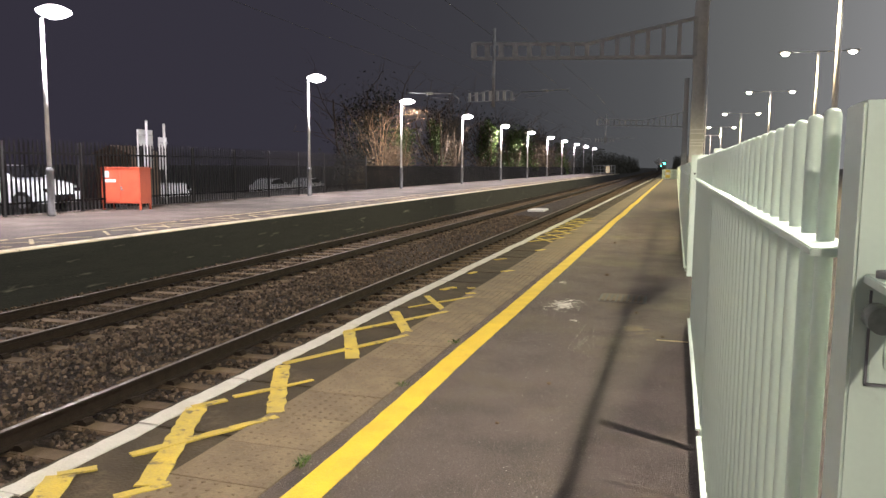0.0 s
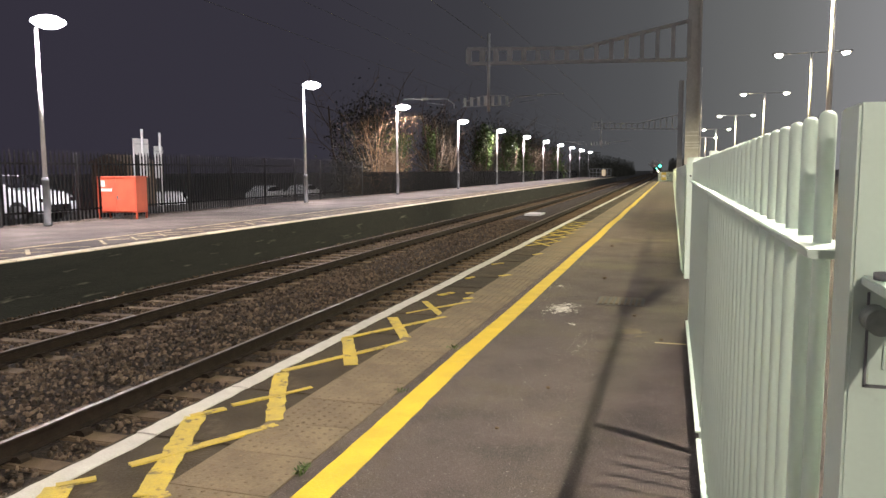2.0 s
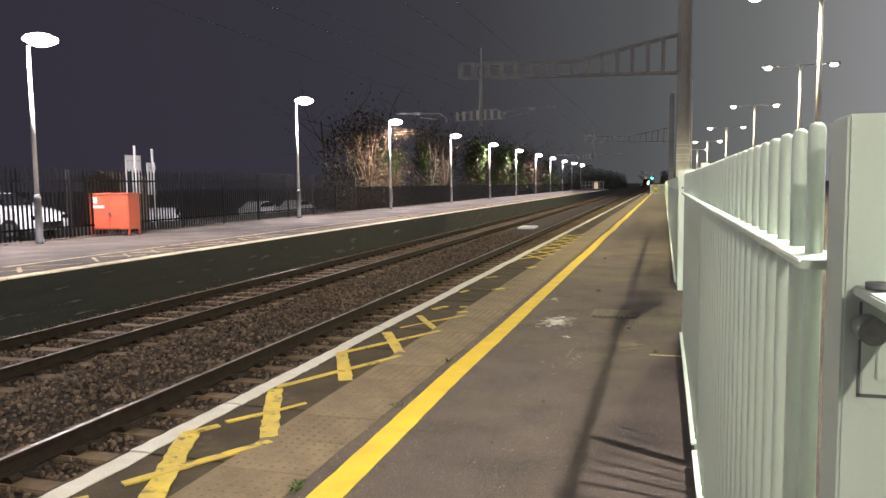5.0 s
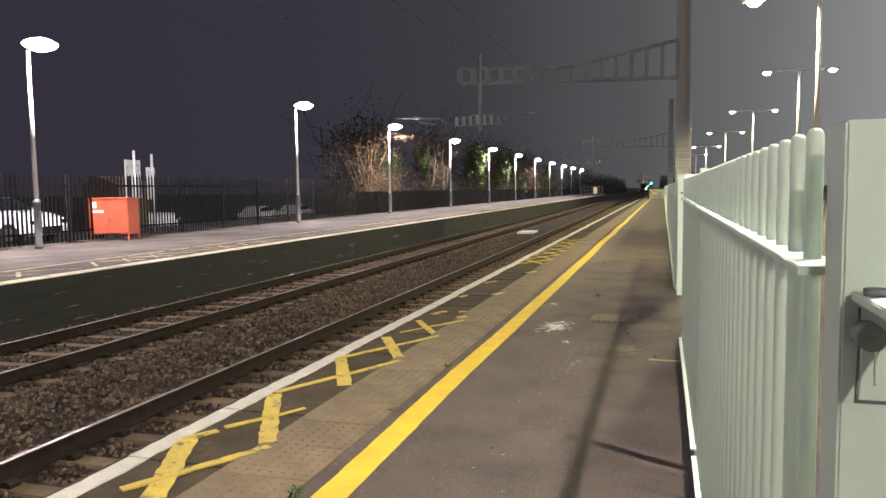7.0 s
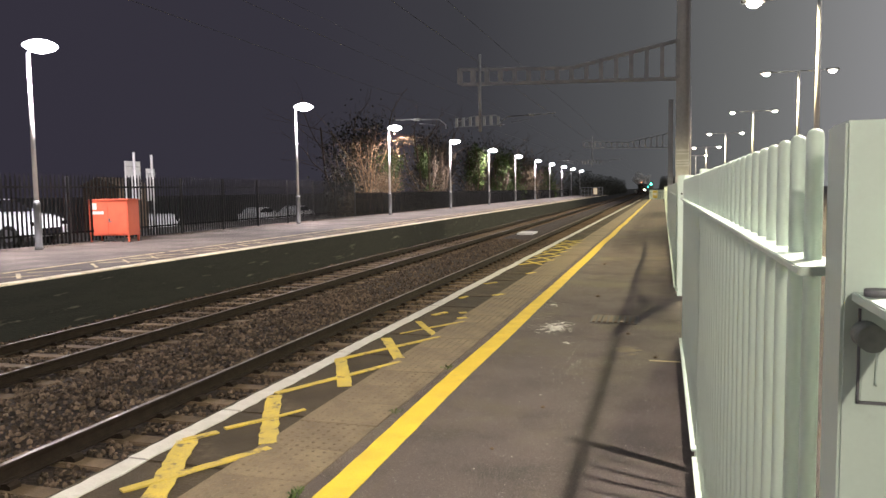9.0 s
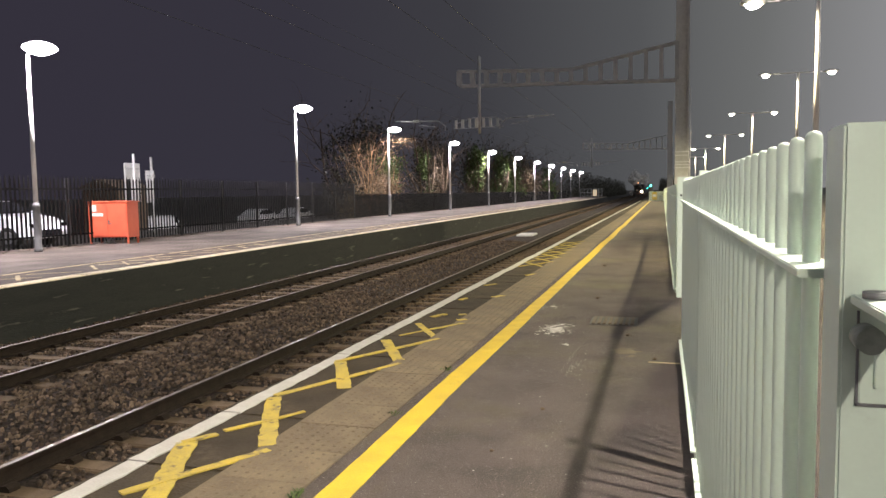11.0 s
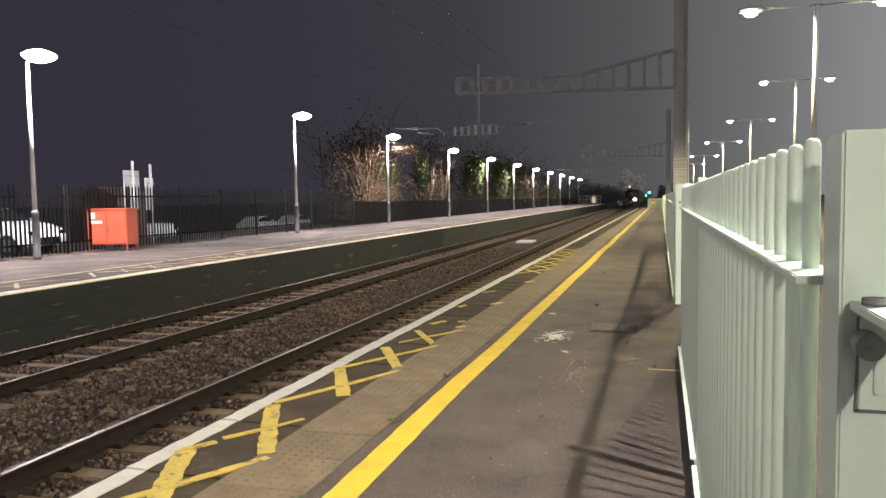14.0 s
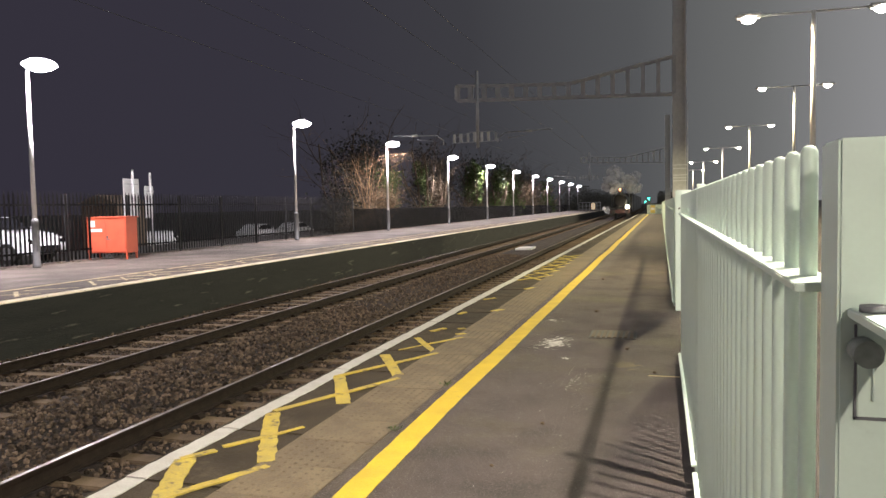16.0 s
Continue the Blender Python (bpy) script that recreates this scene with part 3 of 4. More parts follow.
# ---- black palisade fence on the far platform ----
PALE_FAR = [(-0.034, 0.0), (0.034, 0.0), (0.034, 0.012), (0.0, 0.026), (-0.034, 0.012)]
fp_bm = bmesh.new()
lower = [fp_bm.verts.new((0.02 - d, u, 0.05)) for u, d in PALE_FAR]
upper = [fp_bm.verts.new((0.02 - d, u, 1.98)) for u, d in PALE_FAR]
tip = fp_bm.verts.new((0.01, 0, 2.14))
for k in range(5):
    fp_bm.faces.new((lower[k], lower[(k + 1) % 5], upper[(k + 1) % 5], upper[k]))
    fp_bm.faces.new((upper[k], upper[(k + 1) % 5], tip))
fp_bm.faces.new(lower[::-1])
fp_me = mesh_of("pale", fp_bm, M_BLACK_FENCE)
FENCE_X = -16.95


M_FENCE_POST = material("dark_grey_fence_post", (0.035, 0.035, 0.038), (0.025, 0.025, 0.027), 0.6)


def far_fence():
    t = thing("palisade_fence", "black steel palisade fence along the back of the platform", "fence", m=TR @ pose(FENCE_X, 0, 0))
    y = 4.0
    while y < 40:
        piece("pale", fp_me, t, pose(0, y, 0))
        y += 0.155
    for k in range(14):
        bm = bmesh.new()
        box(bm, -0.06, 0.0, 4.4 + k * 2.75 - 0.045, 4.4 + k * 2.75 + 0.045, -0.02, 2.05)
        part("post", bm, M_FENCE_POST, t)
    for z in (0.35, 1.72):
        bm = bmesh.new()
        box(bm, -0.035, -0.004, 4, 40.2, z - 0.03, z + 0.03)
        part("rail", bm, M_BLACK_FENCE, t)
    bm = bmesh.new()
    for i in range(720):
        y = 40.2 + i * 0.155
        box(bm, -0.015, 0.012, y - 0.034, y + 0.034, 0.05, 1.42)
    for z in (0.3, 1.2):
        box(bm, -0.045, -0.016, 40.2, 152, z - 0.03, z + 0.03)
    tagged(part("fence_rest", bm, M_BLACK_FENCE, t), kind="stuff")


far_fence()


# ---- red cabinet ----
def red_cabinet():
    t = thing("equipment_cabinet", "weathered red steel lineside cabinet with two doors on short legs", "cabinet", m=pose(-15.98, 19.15, 0, 0, 0, 8))
    w, d = 1.34, 0.62
    bm = bmesh.new()
    box(bm, -w, 0, 0, d, 0.20, 1.30)
    part("body", bm, M_RED, t, bevel=0.008)
    bm = bmesh.new()
    prism(bm, [(-0.05, 1.302), (d + 0.04, 1.302), (d + 0.04, 1.325), (d * 0.5, 1.35), (-0.05, 1.335)], "x", -w - 0.04, 0.04)
    part("lid", bm, M_RED, t)
    for x0, x1 in ((-w + 0.03, -w / 2 - 0.004), (-w / 2 + 0.004, -0.03)):
        bm = bmesh.new()
        box(bm, x0, x1, -0.022, -0.002, 0.24, 1.27)
        door = part("door", bm, M_RED, t, bevel=0.005)
        if x0 < -0.7:
            bm = bmesh.new()
            box(bm, x0 + 0.05, x0 + 0.27, -0.027, -0.0225, 1.02, 1.22)
            part("notice", bm, M_LABEL, door, "white square notice")
            bm = bmesh.new()
            box(bm, x0 + 0.10, x0 + 0.50, -0.027, -0.0225, 0.87, 0.96)
            part("notice", bm, M_LABEL, door, "white narrow notice")
        else:
            bm = bmesh.new()
            box(bm, x0 + 0.03, x0 + 0.06, -0.06, -0.022, 0.66, 0.74)
            box(bm, x0 + 0.03, x0 + 0.14, -0.06, -0.045, 0.62, 0.65)
            part("handle", bm, M_POLE_BASE, door, "dark metal handle")
    for lx in (-w + 0.02, -0.06):
        for ly in (0.02, d - 0.06):
            bm = bmesh.new()
            box(bm, lx, lx + 0.05, ly, ly + 0.05, 0.0, 0.20)
            part("leg", bm, M_RED, t)
    bm = bmesh.new()
    rr = random.Random(3)
    for k in range(6):
        x = -w * 0.5 + rr.uniform(-0.25, 0.4)
        tube(bm, (x, 0.1, 0.0), (x + rr.uniform(-0.3, 0.3), 0.25, 0.2), 0.018, n=6)
    part("cables", bm, M_POLE_BASE, t)


red_cabinet()


# ---- sign boards seen from behind ----
def road_sign(y, w, z0, z1, top):
    t = thing("road_sign", "pale metal road sign seen from behind on a steel post", "sign", "signs behind the fence", TR @ pose(-17.85, y, -0.06))
    bm = bmesh.new()
    tube(bm, (0, 0, 0), (0, 0, top), 0.045, n=10)
    part("post", bm, M_SIGN_BACK, t)
    bm = bmesh.new()
    box(bm, -0.10, -0.055, -w / 2, w / 2, z0, z1)
    part("board", bm, M_SIGN_BACK, t, bevel=0.01)
    bm = bmesh.new()
    box(bm, -0.052, 0.0, -w * 0.42, w * 0.42, z1 - 0.22, z1 - 0.17)
    part("bracket", bm, M_STEEL, t)


road_sign(22.25, 0.80, 1.35, 2.72, 3.05)
road_sign(23.2, 0.46, 1.30, 2.48, 2.98)


# ---- parked cars ----
def car(y, x=-19.2, label="white parked hatchback behind the black fence", rz=0):
    t = thing("parked_car", label, "car", "parked cars", TR @ pose(x, y, -0.06 if x > -23 else -1.10, 0, 0, rz))
    side = [(-2.05, 0.32), (-2.1, 0.62), (-2.0, 0.92), (-1.55, 1.00), (-1.1, 1.36), (-0.5, 1.46), (0.25, 1.44), (0.95, 1.02), (1.6, 0.92), (2.0, 0.78), (2.12, 0.52), (2.08, 0.28)]
    bm = bmesh.new()
    rings = []
    for x_, k in ((-0.86, 0.0), (-0.80, 1.0), (0.80, 1.0), (0.86, 0.0)):
        rings.append([bm.verts.new(((x_ * (0.84 if z > 1.2 else 1.0)), y_ * (0.985 if k == 0 else 1), z - (0.05 if k == 0 and z > 0.6 else 0))) for y_, z in side])
    for a, b in zip(rings, rings[1:]):
        for k in range(len(side)):
            bm.faces.new((a[k], a[(k + 1) % len(side)], b[(k + 1) % len(side)], b[k])).smooth = False
    bm.faces.new(rings[0][::-1])
    bm.faces.new(rings[-1])
    part("body", bm, M_CAR_WHITE, t, bevel=0.02)
    for sx in (-1, 1):
        for pts in ([(-1.42, 1.02), (-1.0, 1.32), (-0.5, 1.38), (-0.42, 1.02)], [(-0.36, 1.02), (-0.44, 1.38), (0.22, 1.36), (0.78, 1.02)]):
            bm = bmesh.new()
            a, b = (0.80, 0.874) if sx > 0 else (-0.874, -0.80)
            prism(bm, pts, "x", a, b)
            part("side_window", bm, M_CAR_GLASS, t)
        for wy in (-1.28, 1.32):
            bm = bmesh.new()
            tube(bm, (sx * 0.66, wy, 0.32), (sx * 0.885, wy, 0.32), 0.32, n=24)
            wh = part("wheel", bm, M_TYRE, t)
            bm = bmesh.new()
            tube(bm, (sx * 0.87, wy, 0.32), (sx * 0.892, wy, 0.32), 0.20, n=16)
            part("rim", bm, M_RIM, wh)
        bm = bmesh.new()
        box(bm, sx * 0.68 - 0.14, sx * 0.68 + 0.14, 2.0, 2.10, 0.62, 0.74)
        part("headlight", bm, M_CAR_GLASS, t, "dark unlit headlight")
        bm = bmesh.new()
        box(bm, min(sx * 0.86, sx * 1.02), max(sx * 0.86, sx * 1.02), 0.62, 0.80, 0.98, 1.12)
        part("mirror", bm, M_CAR_WHITE, t, bevel=0.03)
    bm = bmesh.new()
    prism(bm, [(0.28, 1.40), (0.93, 1.05), (0.97, 1.06), (0.32, 1.43)], "x", -0.66, 0.66)
    part("windscreen", bm, M_CAR_GLASS, t)
    bm = bmesh.new()
    box(bm, -0.5, 0.5, 2.06, 2.13, 0.36, 0.54)
    part("grille", bm, M_CAR_GLASS, t)


car(18.55, -20.35, "white parked hatchback facing the black fence", -84)
car(54.0, -31.3, "white parked car glimpsed between the black pales")
car(58.7, -30.4, "white parked car glimpsed between the black pales")
car(37.2, -28.1, "white parked car half hidden by the sign posts", 37)


def shed():
    t = thing("shed", "low brown shed behind the black fence", "shed", m=TR @ pose(-24.6, 29.3, -0.45))
    bm = bmesh.new()
    box(bm, -1.0, 1.0, -1.0, 1.0, 0, 2.3)
    part("wall", bm, M_BARK, t)
    bm = bmesh.new()
    prism(bm, [(-1.2, 2.31), (1.2, 2.31), (0, 2.75)], "y", -1.2, 1.2)
    part("roof", bm, M_BARK, t, "brown pitched roof")


shed()


# ---- electrification gantry ----
def gantry(y, scale_label, steel, x_mast=1.05):
    t = thing("cantilever_gantry", scale_label, "gantry", "overhead line gantries", TR @ pose(0.0, y, 0))
    off = radians(HEAD) * y
    x1 = x_mast + off
    for sx in (-0.33, 0.33):
        bm = bmesh.new()
        box(bm, x1 + sx - 0.05, x1 + sx + 0.05, -0.26, 0.26, -0.7, 15.0)
        part("mast_flange", bm, M_STEEL_PALE, t, "grey galvanised steel flange")
    bm = bmesh.new()
    box(bm, x1 - 0.279, x1 + 0.279, -0.10, -0.04, -0.7, 15.0)
    part("mast_web", bm, M_STEEL_PALE, t, "grey galvanised steel web")
    xl = -12.2 + off
    bm = bmesh.new()
    xk = -5.3 + off
    for yy in (-0.25, 0.25):
        beam(bm, (xl, yy, 8.05), (x1 - 0.3, yy, 7.70), 0.09, 0.14)
        beam(bm, (xl, yy, 8.95), (xk, yy, 8.66), 0.09, 0.12)
        beam(bm, (xk, yy, 8.66), (x1 - 0.3, yy, 9.85), 0.09, 0.12)
        n = 15
        for k in range(n + 1):
            f = k / n
            x = xl + (x1 - 0.3 - xl) * f
            zb = 8.05 - 0.35 * f
            zt = 8.95 - 0.29 * (x - xl) / (xk - xl) if x < xk else 8.66 + 1.19 * (x - xk) / (x1 - 0.3 - xk)
            box(bm, x - 0.11, x + 0.11, yy - 0.04, yy + 0.04, zb, zt)
    part("boom", bm, steel, t, "grey steel truss boom over both tracks")
    bm = bmesh.new()
    xd = -10.85 + off
    tube(bm, (xd, -0.35, 5.05), (xd, -0.35, 9.75), 0.10, n=10)
    part("drop_tube", bm, steel, t)
    for k in range(7):
        x = xd - 1.5 + k * 0.44
        b = 0.30 - 0.09 * abs(k - 3.5) / 3.5
        bm = bmesh.new()
        box(bm, x - 0.07 - 0.03 * (k % 2), x + 0.07, -0.42, -0.30, 5.42, 5.72 + b)
        part("insulator_bar", bm, M_INSULATOR, t, "pale insulator bar")
    bm = bmesh.new()
    beam(bm, (xd - 1.65, -0.36, 5.40), (xd + 1.5, -0.36, 5.44), 0.04)
    beam(bm, (xd - 1.65, -0.36, 5.66), (xd - 0.4, -0.36, 6.03), 0.04)
    beam(bm, (xd - 0.4, -0.36, 6.03), (xd + 1.0, -0.36, 6.03), 0.04)
    beam(bm, (xd + 1.0, -0.36, 6.03), (xd + 1.55, -0.36, 5.7), 0.04)
    part("rack_frame", bm, steel, t)
    for xa, s in ((-9.2 + off, 1), (-13.6 + off, -1)):
        bm = bmesh.new()
        tube(bm, (xa, 0, 5.95), (xa + s * 2.9, 0, 6.05), 0.035, n=8)
        tube(bm, (xa, 0, 5.95), (xa - s * 0.45, 0, 5.62), 0.035, n=8)
        tube(bm, (xa - s * 0.45, 0, 5.62), (xa - s * 0.45, 0, 5.35), 0.035, n=8)
        tube(bm, (xa + s * 0.2, 0, 5.6), (xa + s * 1.3, 0, 5.75), 0.02, n=8)
        part("registration_arm", bm, steel, t, "pale bent registration arm")
        bm = bmesh.new()
        for k in range(4):
            tube(bm, (xa + s * (1.3 + k * 0.10), 0, 6.0), (xa + s * (1.36 + k * 0.10), 0, 6.0), 0.09, n=10)
        part("insulator", bm, M_INSULATOR, t)
    bm = bmesh.new()
    tube(bm, (x1 + 0.44, -0.30, 0.0), (x1 + 0.44, -0.30, 7.2), 0.022, n=8)
    part("earth_cable", bm, M_POLE, t, "pale cable pipe down the mast")
    for z in (2.66, 2.82, 2.98, 3.36, 3.56):
        bm = bmesh.new()
        box(bm, x1 - 0.38, x1 + 0.38, -0.30, -0.265, z, z + 0.055)
        part("guard_bar", bm, M_CAR_WHITE, t, "pale bar across the mast")
    return t


gantry(45.0, "tall grey cantilever gantry carrying the overhead line", M_STEEL)
gantry(120.0, "distant grey cantilever gantry over the line", M_STEEL_PALE)


def wires():
    for x, z, lab in ((-4.4, 4.75, "thin contact wire over the near track"), (-4.4, 5.9, "thin catenary wire over the near track"), (-8.54, 4.75, "thin contact wire over the far track"), (-8.54, 5.9, "thin catenary wire over the far track"), (-12.0, 8.2, "thin feeder wire beside the gantry")):
        t = thing("overhead_wire", lab, "wire", "overhead wires", TR)
        bm = bmesh.new()
        ys = [-40, 45, 120, 195, 270]
        pts = []
        sag = 0.35 if z > 5 else 0.02
        for a, b in zip(ys, ys[1:]):
            pts += [(x, a + (b - a) * k / 6, z - sag * 4 * (k / 6) * (1 - k / 6)) for k in range(6)]
        pts.append((x, ys[-1], z))
        rings = [[bm.verts.new((px_ + 0.0055 * math.cos(k * math.tau / 5), py_, pz_ + 0.0055 * math.sin(k * math.tau / 5))) for k in range(5)] for px_, py_, pz_ in pts]
        for lo_, hi_ in zip(rings, rings[1:]):
            for k in range(5):
                bm.faces.new((lo_[k], lo_[(k + 1) % 5], hi_[(k + 1) % 5], hi_[k]))
        part("strand", bm, M_WIRE, t)


wires()

# ---- pale green fence beside the camera ----
TOP = 1.51


def round_bar(top, r=0.0105):
    """An upright round bar with a domed head."""
    bm = bmesh.new()
    n = 14
    rings = [[bm.verts.new((r * k * math.cos(q * math.tau / n), r * k * math.sin(q * math.tau / n), z)) for q in range(n)]
             for k, z in ((1, 0.04), (1, top - 0.011), (0.93, top - 0.006), (0.72, top - 0.002), (0.35, top))]
    for lo_, hi_ in zip(rings, rings[1:]):
        for k in range(n):
            bm.faces.new((lo_[k], lo_[(k + 1) % n], hi_[(k + 1) % n], hi_[k])).smooth = True
    bm.faces.new(rings[0][::-1])
    bm.faces.new(rings[-1])
    return mesh_of("bar", bm, M_MINT)


bar_me = round_bar(TOP)
BAR_X = 0.180


def flat_rail(t, z, y0, y1, x=BAR_X):
    bm = bmesh.new()
    box(bm, x - 0.032, x + 0.022, y0, y1, z - 0.010, z)
    return part("rail", bm, M_MINT, t, "flat steel rail", bevel=0.0015)


def near_fence(label, y0, y1, posts):
    t = thing("railing", label, "railing", "pale green fence bays")
    n = int(round((y1 - y0) / 0.115))
    for i in range(n + 1):
        piece("bar", bar_me, t, pose(BAR_X, y0 + (y1 - y0) * i / n, 0))
    for z in (1.348, 0.10):
        flat_rail(t, z, y0 - (0.098 if y0 < 2 else 0.075), y1 + 0.08)
    for py, px0, px1, d, h in posts:
        bm = bmesh.new()
        box(bm, px0, px1, py, py + d, 0.0, h)
        part("post", bm, M_MINT, t, bevel=0.003)
    return t


near_fence("pale green steel railing with upright bars", 1.010, 3.70, [(3.79, 0.172, 0.212, 0.06, 1.53)])
near_fence("pale green steel railing with upright bars", 3.96, 6.74, [(6.88, 0.186, 0.262, 0.07, 1.55)])
near_fence("pale green steel railing running down the platform", 10.42, 30.0, [(10.2, 0.188, 0.285, 0.08, 1.60)] + [(13.0 + 3 * k, 0.18, 0.23, 0.06, 1.5) for k in range(6)])


def far_near_fence():
    t = thing("railing", "pale green steel railing running down the platform", "railing", "pale green fence bays")
    bm = bmesh.new()
    for i in range(450):
        y = 30.15 + i * 0.15
        box(bm, 0.170, 0.192, y - 0.012, y + 0.012, 0.05, 1.51)
    for z in (1.340, 0.10):
        box(bm, 0.148, 0.169, 30.1, 97.6, z - 0.01, z)
    tagged(part("fence_rest", bm, M_MINT, t), kind="stuff")


far_near_fence()


def unseen_gate():
    """An unseen solid leaf between two bays, added to cast the platform shadow."""
    t = thing("side_gate", "unseen pale green sheet gate between two railing bays, added for its shadow", "gate", m=pose(0.285, 7.16, 0, 0, 0, 86))
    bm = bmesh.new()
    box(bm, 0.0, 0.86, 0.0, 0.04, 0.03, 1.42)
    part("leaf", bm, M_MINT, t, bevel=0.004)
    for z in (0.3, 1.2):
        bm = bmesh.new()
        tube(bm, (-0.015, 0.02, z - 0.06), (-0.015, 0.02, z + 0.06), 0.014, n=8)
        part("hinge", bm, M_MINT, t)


unseen_gate()
bm = bmesh.new()
tube(bm, (0.236, 10.196, 1.36), (0.236, 10.199, 1.36), 0.014, n=10)
tagged(new("bolt", mesh_of("bolt", bm, M_GRIME)), "dark bolt head on the pale green post", "bolt")


M_KNOB = material("worn_green_metal", (0.26, 0.29, 0.26), (0.17, 0.19, 0.17), 0.55, 0.2, scale=20, fine=120, bump=0.1)


def near_gate():
    """The leaf beside the lens, with its lock."""
    t = thing("side_gate", "pale green steel gate with a lock case and round knob", "gate")
    bm = bmesh.new()
    box(bm, 0.176, 0.236, 0.8315, 0.916, 0.0, 1.505)
    stile = part("stile", bm, M_MINT, t, "square pale green stile", bevel=0.003)
    bm = bmesh.new()
    box(bm, 0.187, 0.215, 0.9165, 0.950, 0.0, 1.496)
    part("stop", bm, M_MINT, t, "narrow upright closing strip", bevel=0.003)
    flat_rail(t, 1.332, -0.1, 0.8305, 0.217)
    flat_rail(t, 0.10, -0.1, 0.8305, 0.217)
    bm = bmesh.new()
    box(bm, 0.1940, 0.2280, 0.8267, 0.8309, 1.220, 1.315)
    part("lock_case", bm, M_MINT, stile, "flat pale green lock plate", bevel=0.0012)
    # dark strips left and below the plate draw its shadow gap
    for q in ((0.1916, 0.1937, 1.217, 1.315), (0.1916, 0.2280, 1.2165, 1.2194)):
        bm = bmesh.new()
        box(bm, q[0], q[1], 0.8278, 0.8312, q[2], q[3])
        part("shadow_gap", bm, M_POLE_BASE, stile, "dark strip standing in for the shadow gap round the lock plate")
    bm = bmesh.new()
    box(bm, 0.2072, 0.2257, 0.8220, 0.8263, 1.237, 1.279)
    part("keeper", bm, M_MINT, stile, bevel=0.001)
    bm = bmesh.new()
    tube(bm, (0.201, 0.796, 1.3325), (0.201, 0.796, 1.339), 0.0132, n=16)
    part("latch_cap", bm, M_POLE_BASE, t, "dark round latch cap")
    bm = bmesh.new()
    tube(bm, (0.1972, 0.796, 1.290), (0.1972, 0.826, 1.290), 0.0137, n=18)
    part("handle", bm, M_KNOB, stile, "worn grey-green latch knob")


near_gate()

# ---- small things on the near platform ----
def drain():
    t = thing("drain_cover", "rusty cast iron slotted drain cover set in the asphalt", "drain cover", m=pose(-0.50, 8.2, 0))
    bm = bmesh.new()
    box(bm, -0.25, 0.25, -0.25, 0.25, -0.005, 0.005)
    part("frame", bm, M_GRIME, t, bevel=0.002)
    for k in range(8):
        bm = bmesh.new()
        box(bm, -0.225 + k * 0.058, -0.190 + k * 0.058, -0.22, 0.22, 0.0055, 0.016)
        part("bar", bm, M_DRAIN, t)


drain()


def spill(cx, cy, rx_, ry_, count, seed, name, label, mat, smin=0.006, smax=0.05):
    r = random.Random(seed)
    v, f = [], []
    for _ in range(count):
        a, d = r.uniform(0, math.tau), abs(r.gauss(0, 0.55))
        x, y = cx + math.cos(a) * d * rx_, cy + math.sin(a) * d * ry_
        s = r.uniform(smin, smax) * max(0.2, 1.2 - d)
        n, b = r.randint(5, 8), len(v)
        st = r.uniform(0.3, 1.0)
        z = r.uniform(0.0025, 0.0045)
        for k in range(n):
            rr_ = s * r.uniform(0.6, 1.2)
            v.append((x + math.cos(k * math.tau / n) * rr_, y + math.sin(k * math.tau / n) * rr_ * st, z))
        f.append(tuple(range(b, b + n)))
    tagged(new(name, soup(name, v, f, mat)), label, kind="stuff")


spill(-1.06, 7.6, 0.27, 0.5, 190, 1, "paint_spill", "splash of dried white paint on the asphalt", M_SPILL)
spill(-0.86, 6.85, 0.13, 0.10, 30, 2, "paint_spill", "small splash of dried white paint", M_SPILL, 0.004, 0.02)
spill(-1.30, 9.1, 0.2, 0.3, 40, 3, "paint_spill", "smear of dried white paint on the yellow line", M_SPILL, 0.008, 0.03)
spill(-0.7, 6.0, 1.1, 5.0, 520, 8, "litter_specks", "pale grit and chewing gum specks on the asphalt", M_SPILL, 0.002, 0.008)
bm = bmesh.new()
box(bm, -0.10, 0.15, 6.28, 6.30, 0.0, 0.004)
structure("road_marking", bm, M_FADED, "thin faded cream stripe across the asphalt")

def cable_slab(x, y, z, rz):
    t = thing("concrete_slab", "pale flat concrete cable cover lying between the tracks", "slab", m=pose(x, y, z, 0, 0, rz))
    bm = bmesh.new()
    box(bm, -0.42, 0.42, -0.9, 0.9, -0.08, 0.03)
    part("cover", bm, M_SIGN_BACK, t, bevel=0.006)


cable_slab(-7.0, 39.3, -0.868, 1)


def weed(x, y, seed):
    r = random.Random(seed)
    v, f = [], []
    for _ in range(26):
        a, s = r.uniform(0, math.tau), r.uniform(0.015, 0.05)
        c, w = Vector((x + r.gauss(0, 0.015), y + r.gauss(0, 0.02), 0.002)), 0.006
        d = Vector((math.cos(a), math.sin(a), r.uniform(0.5, 1.5))).normalized()
        o = Vector((-math.sin(a), math.cos(a), 0)) * w
        k = len(v)
        v += [tuple(c), tuple(c + d * s * 0.6 + o), tuple(c + d * s), tuple(c + d * s * 0.6 - o)]
        f += [(k, k + 1, k + 2), (k, k + 2, k + 3)]
    tagged(new("weed", soup("weed", v, f, M_IVY)), "small green weed in the paving joint", "weed", "weeds in the joints")


for k, (wx, wy) in enumerate(((-1.665, 3.02), (-1.67, 3.10), (-1.66, 5.62), (-1.655, 4.4))):
    weed(wx, wy, k)


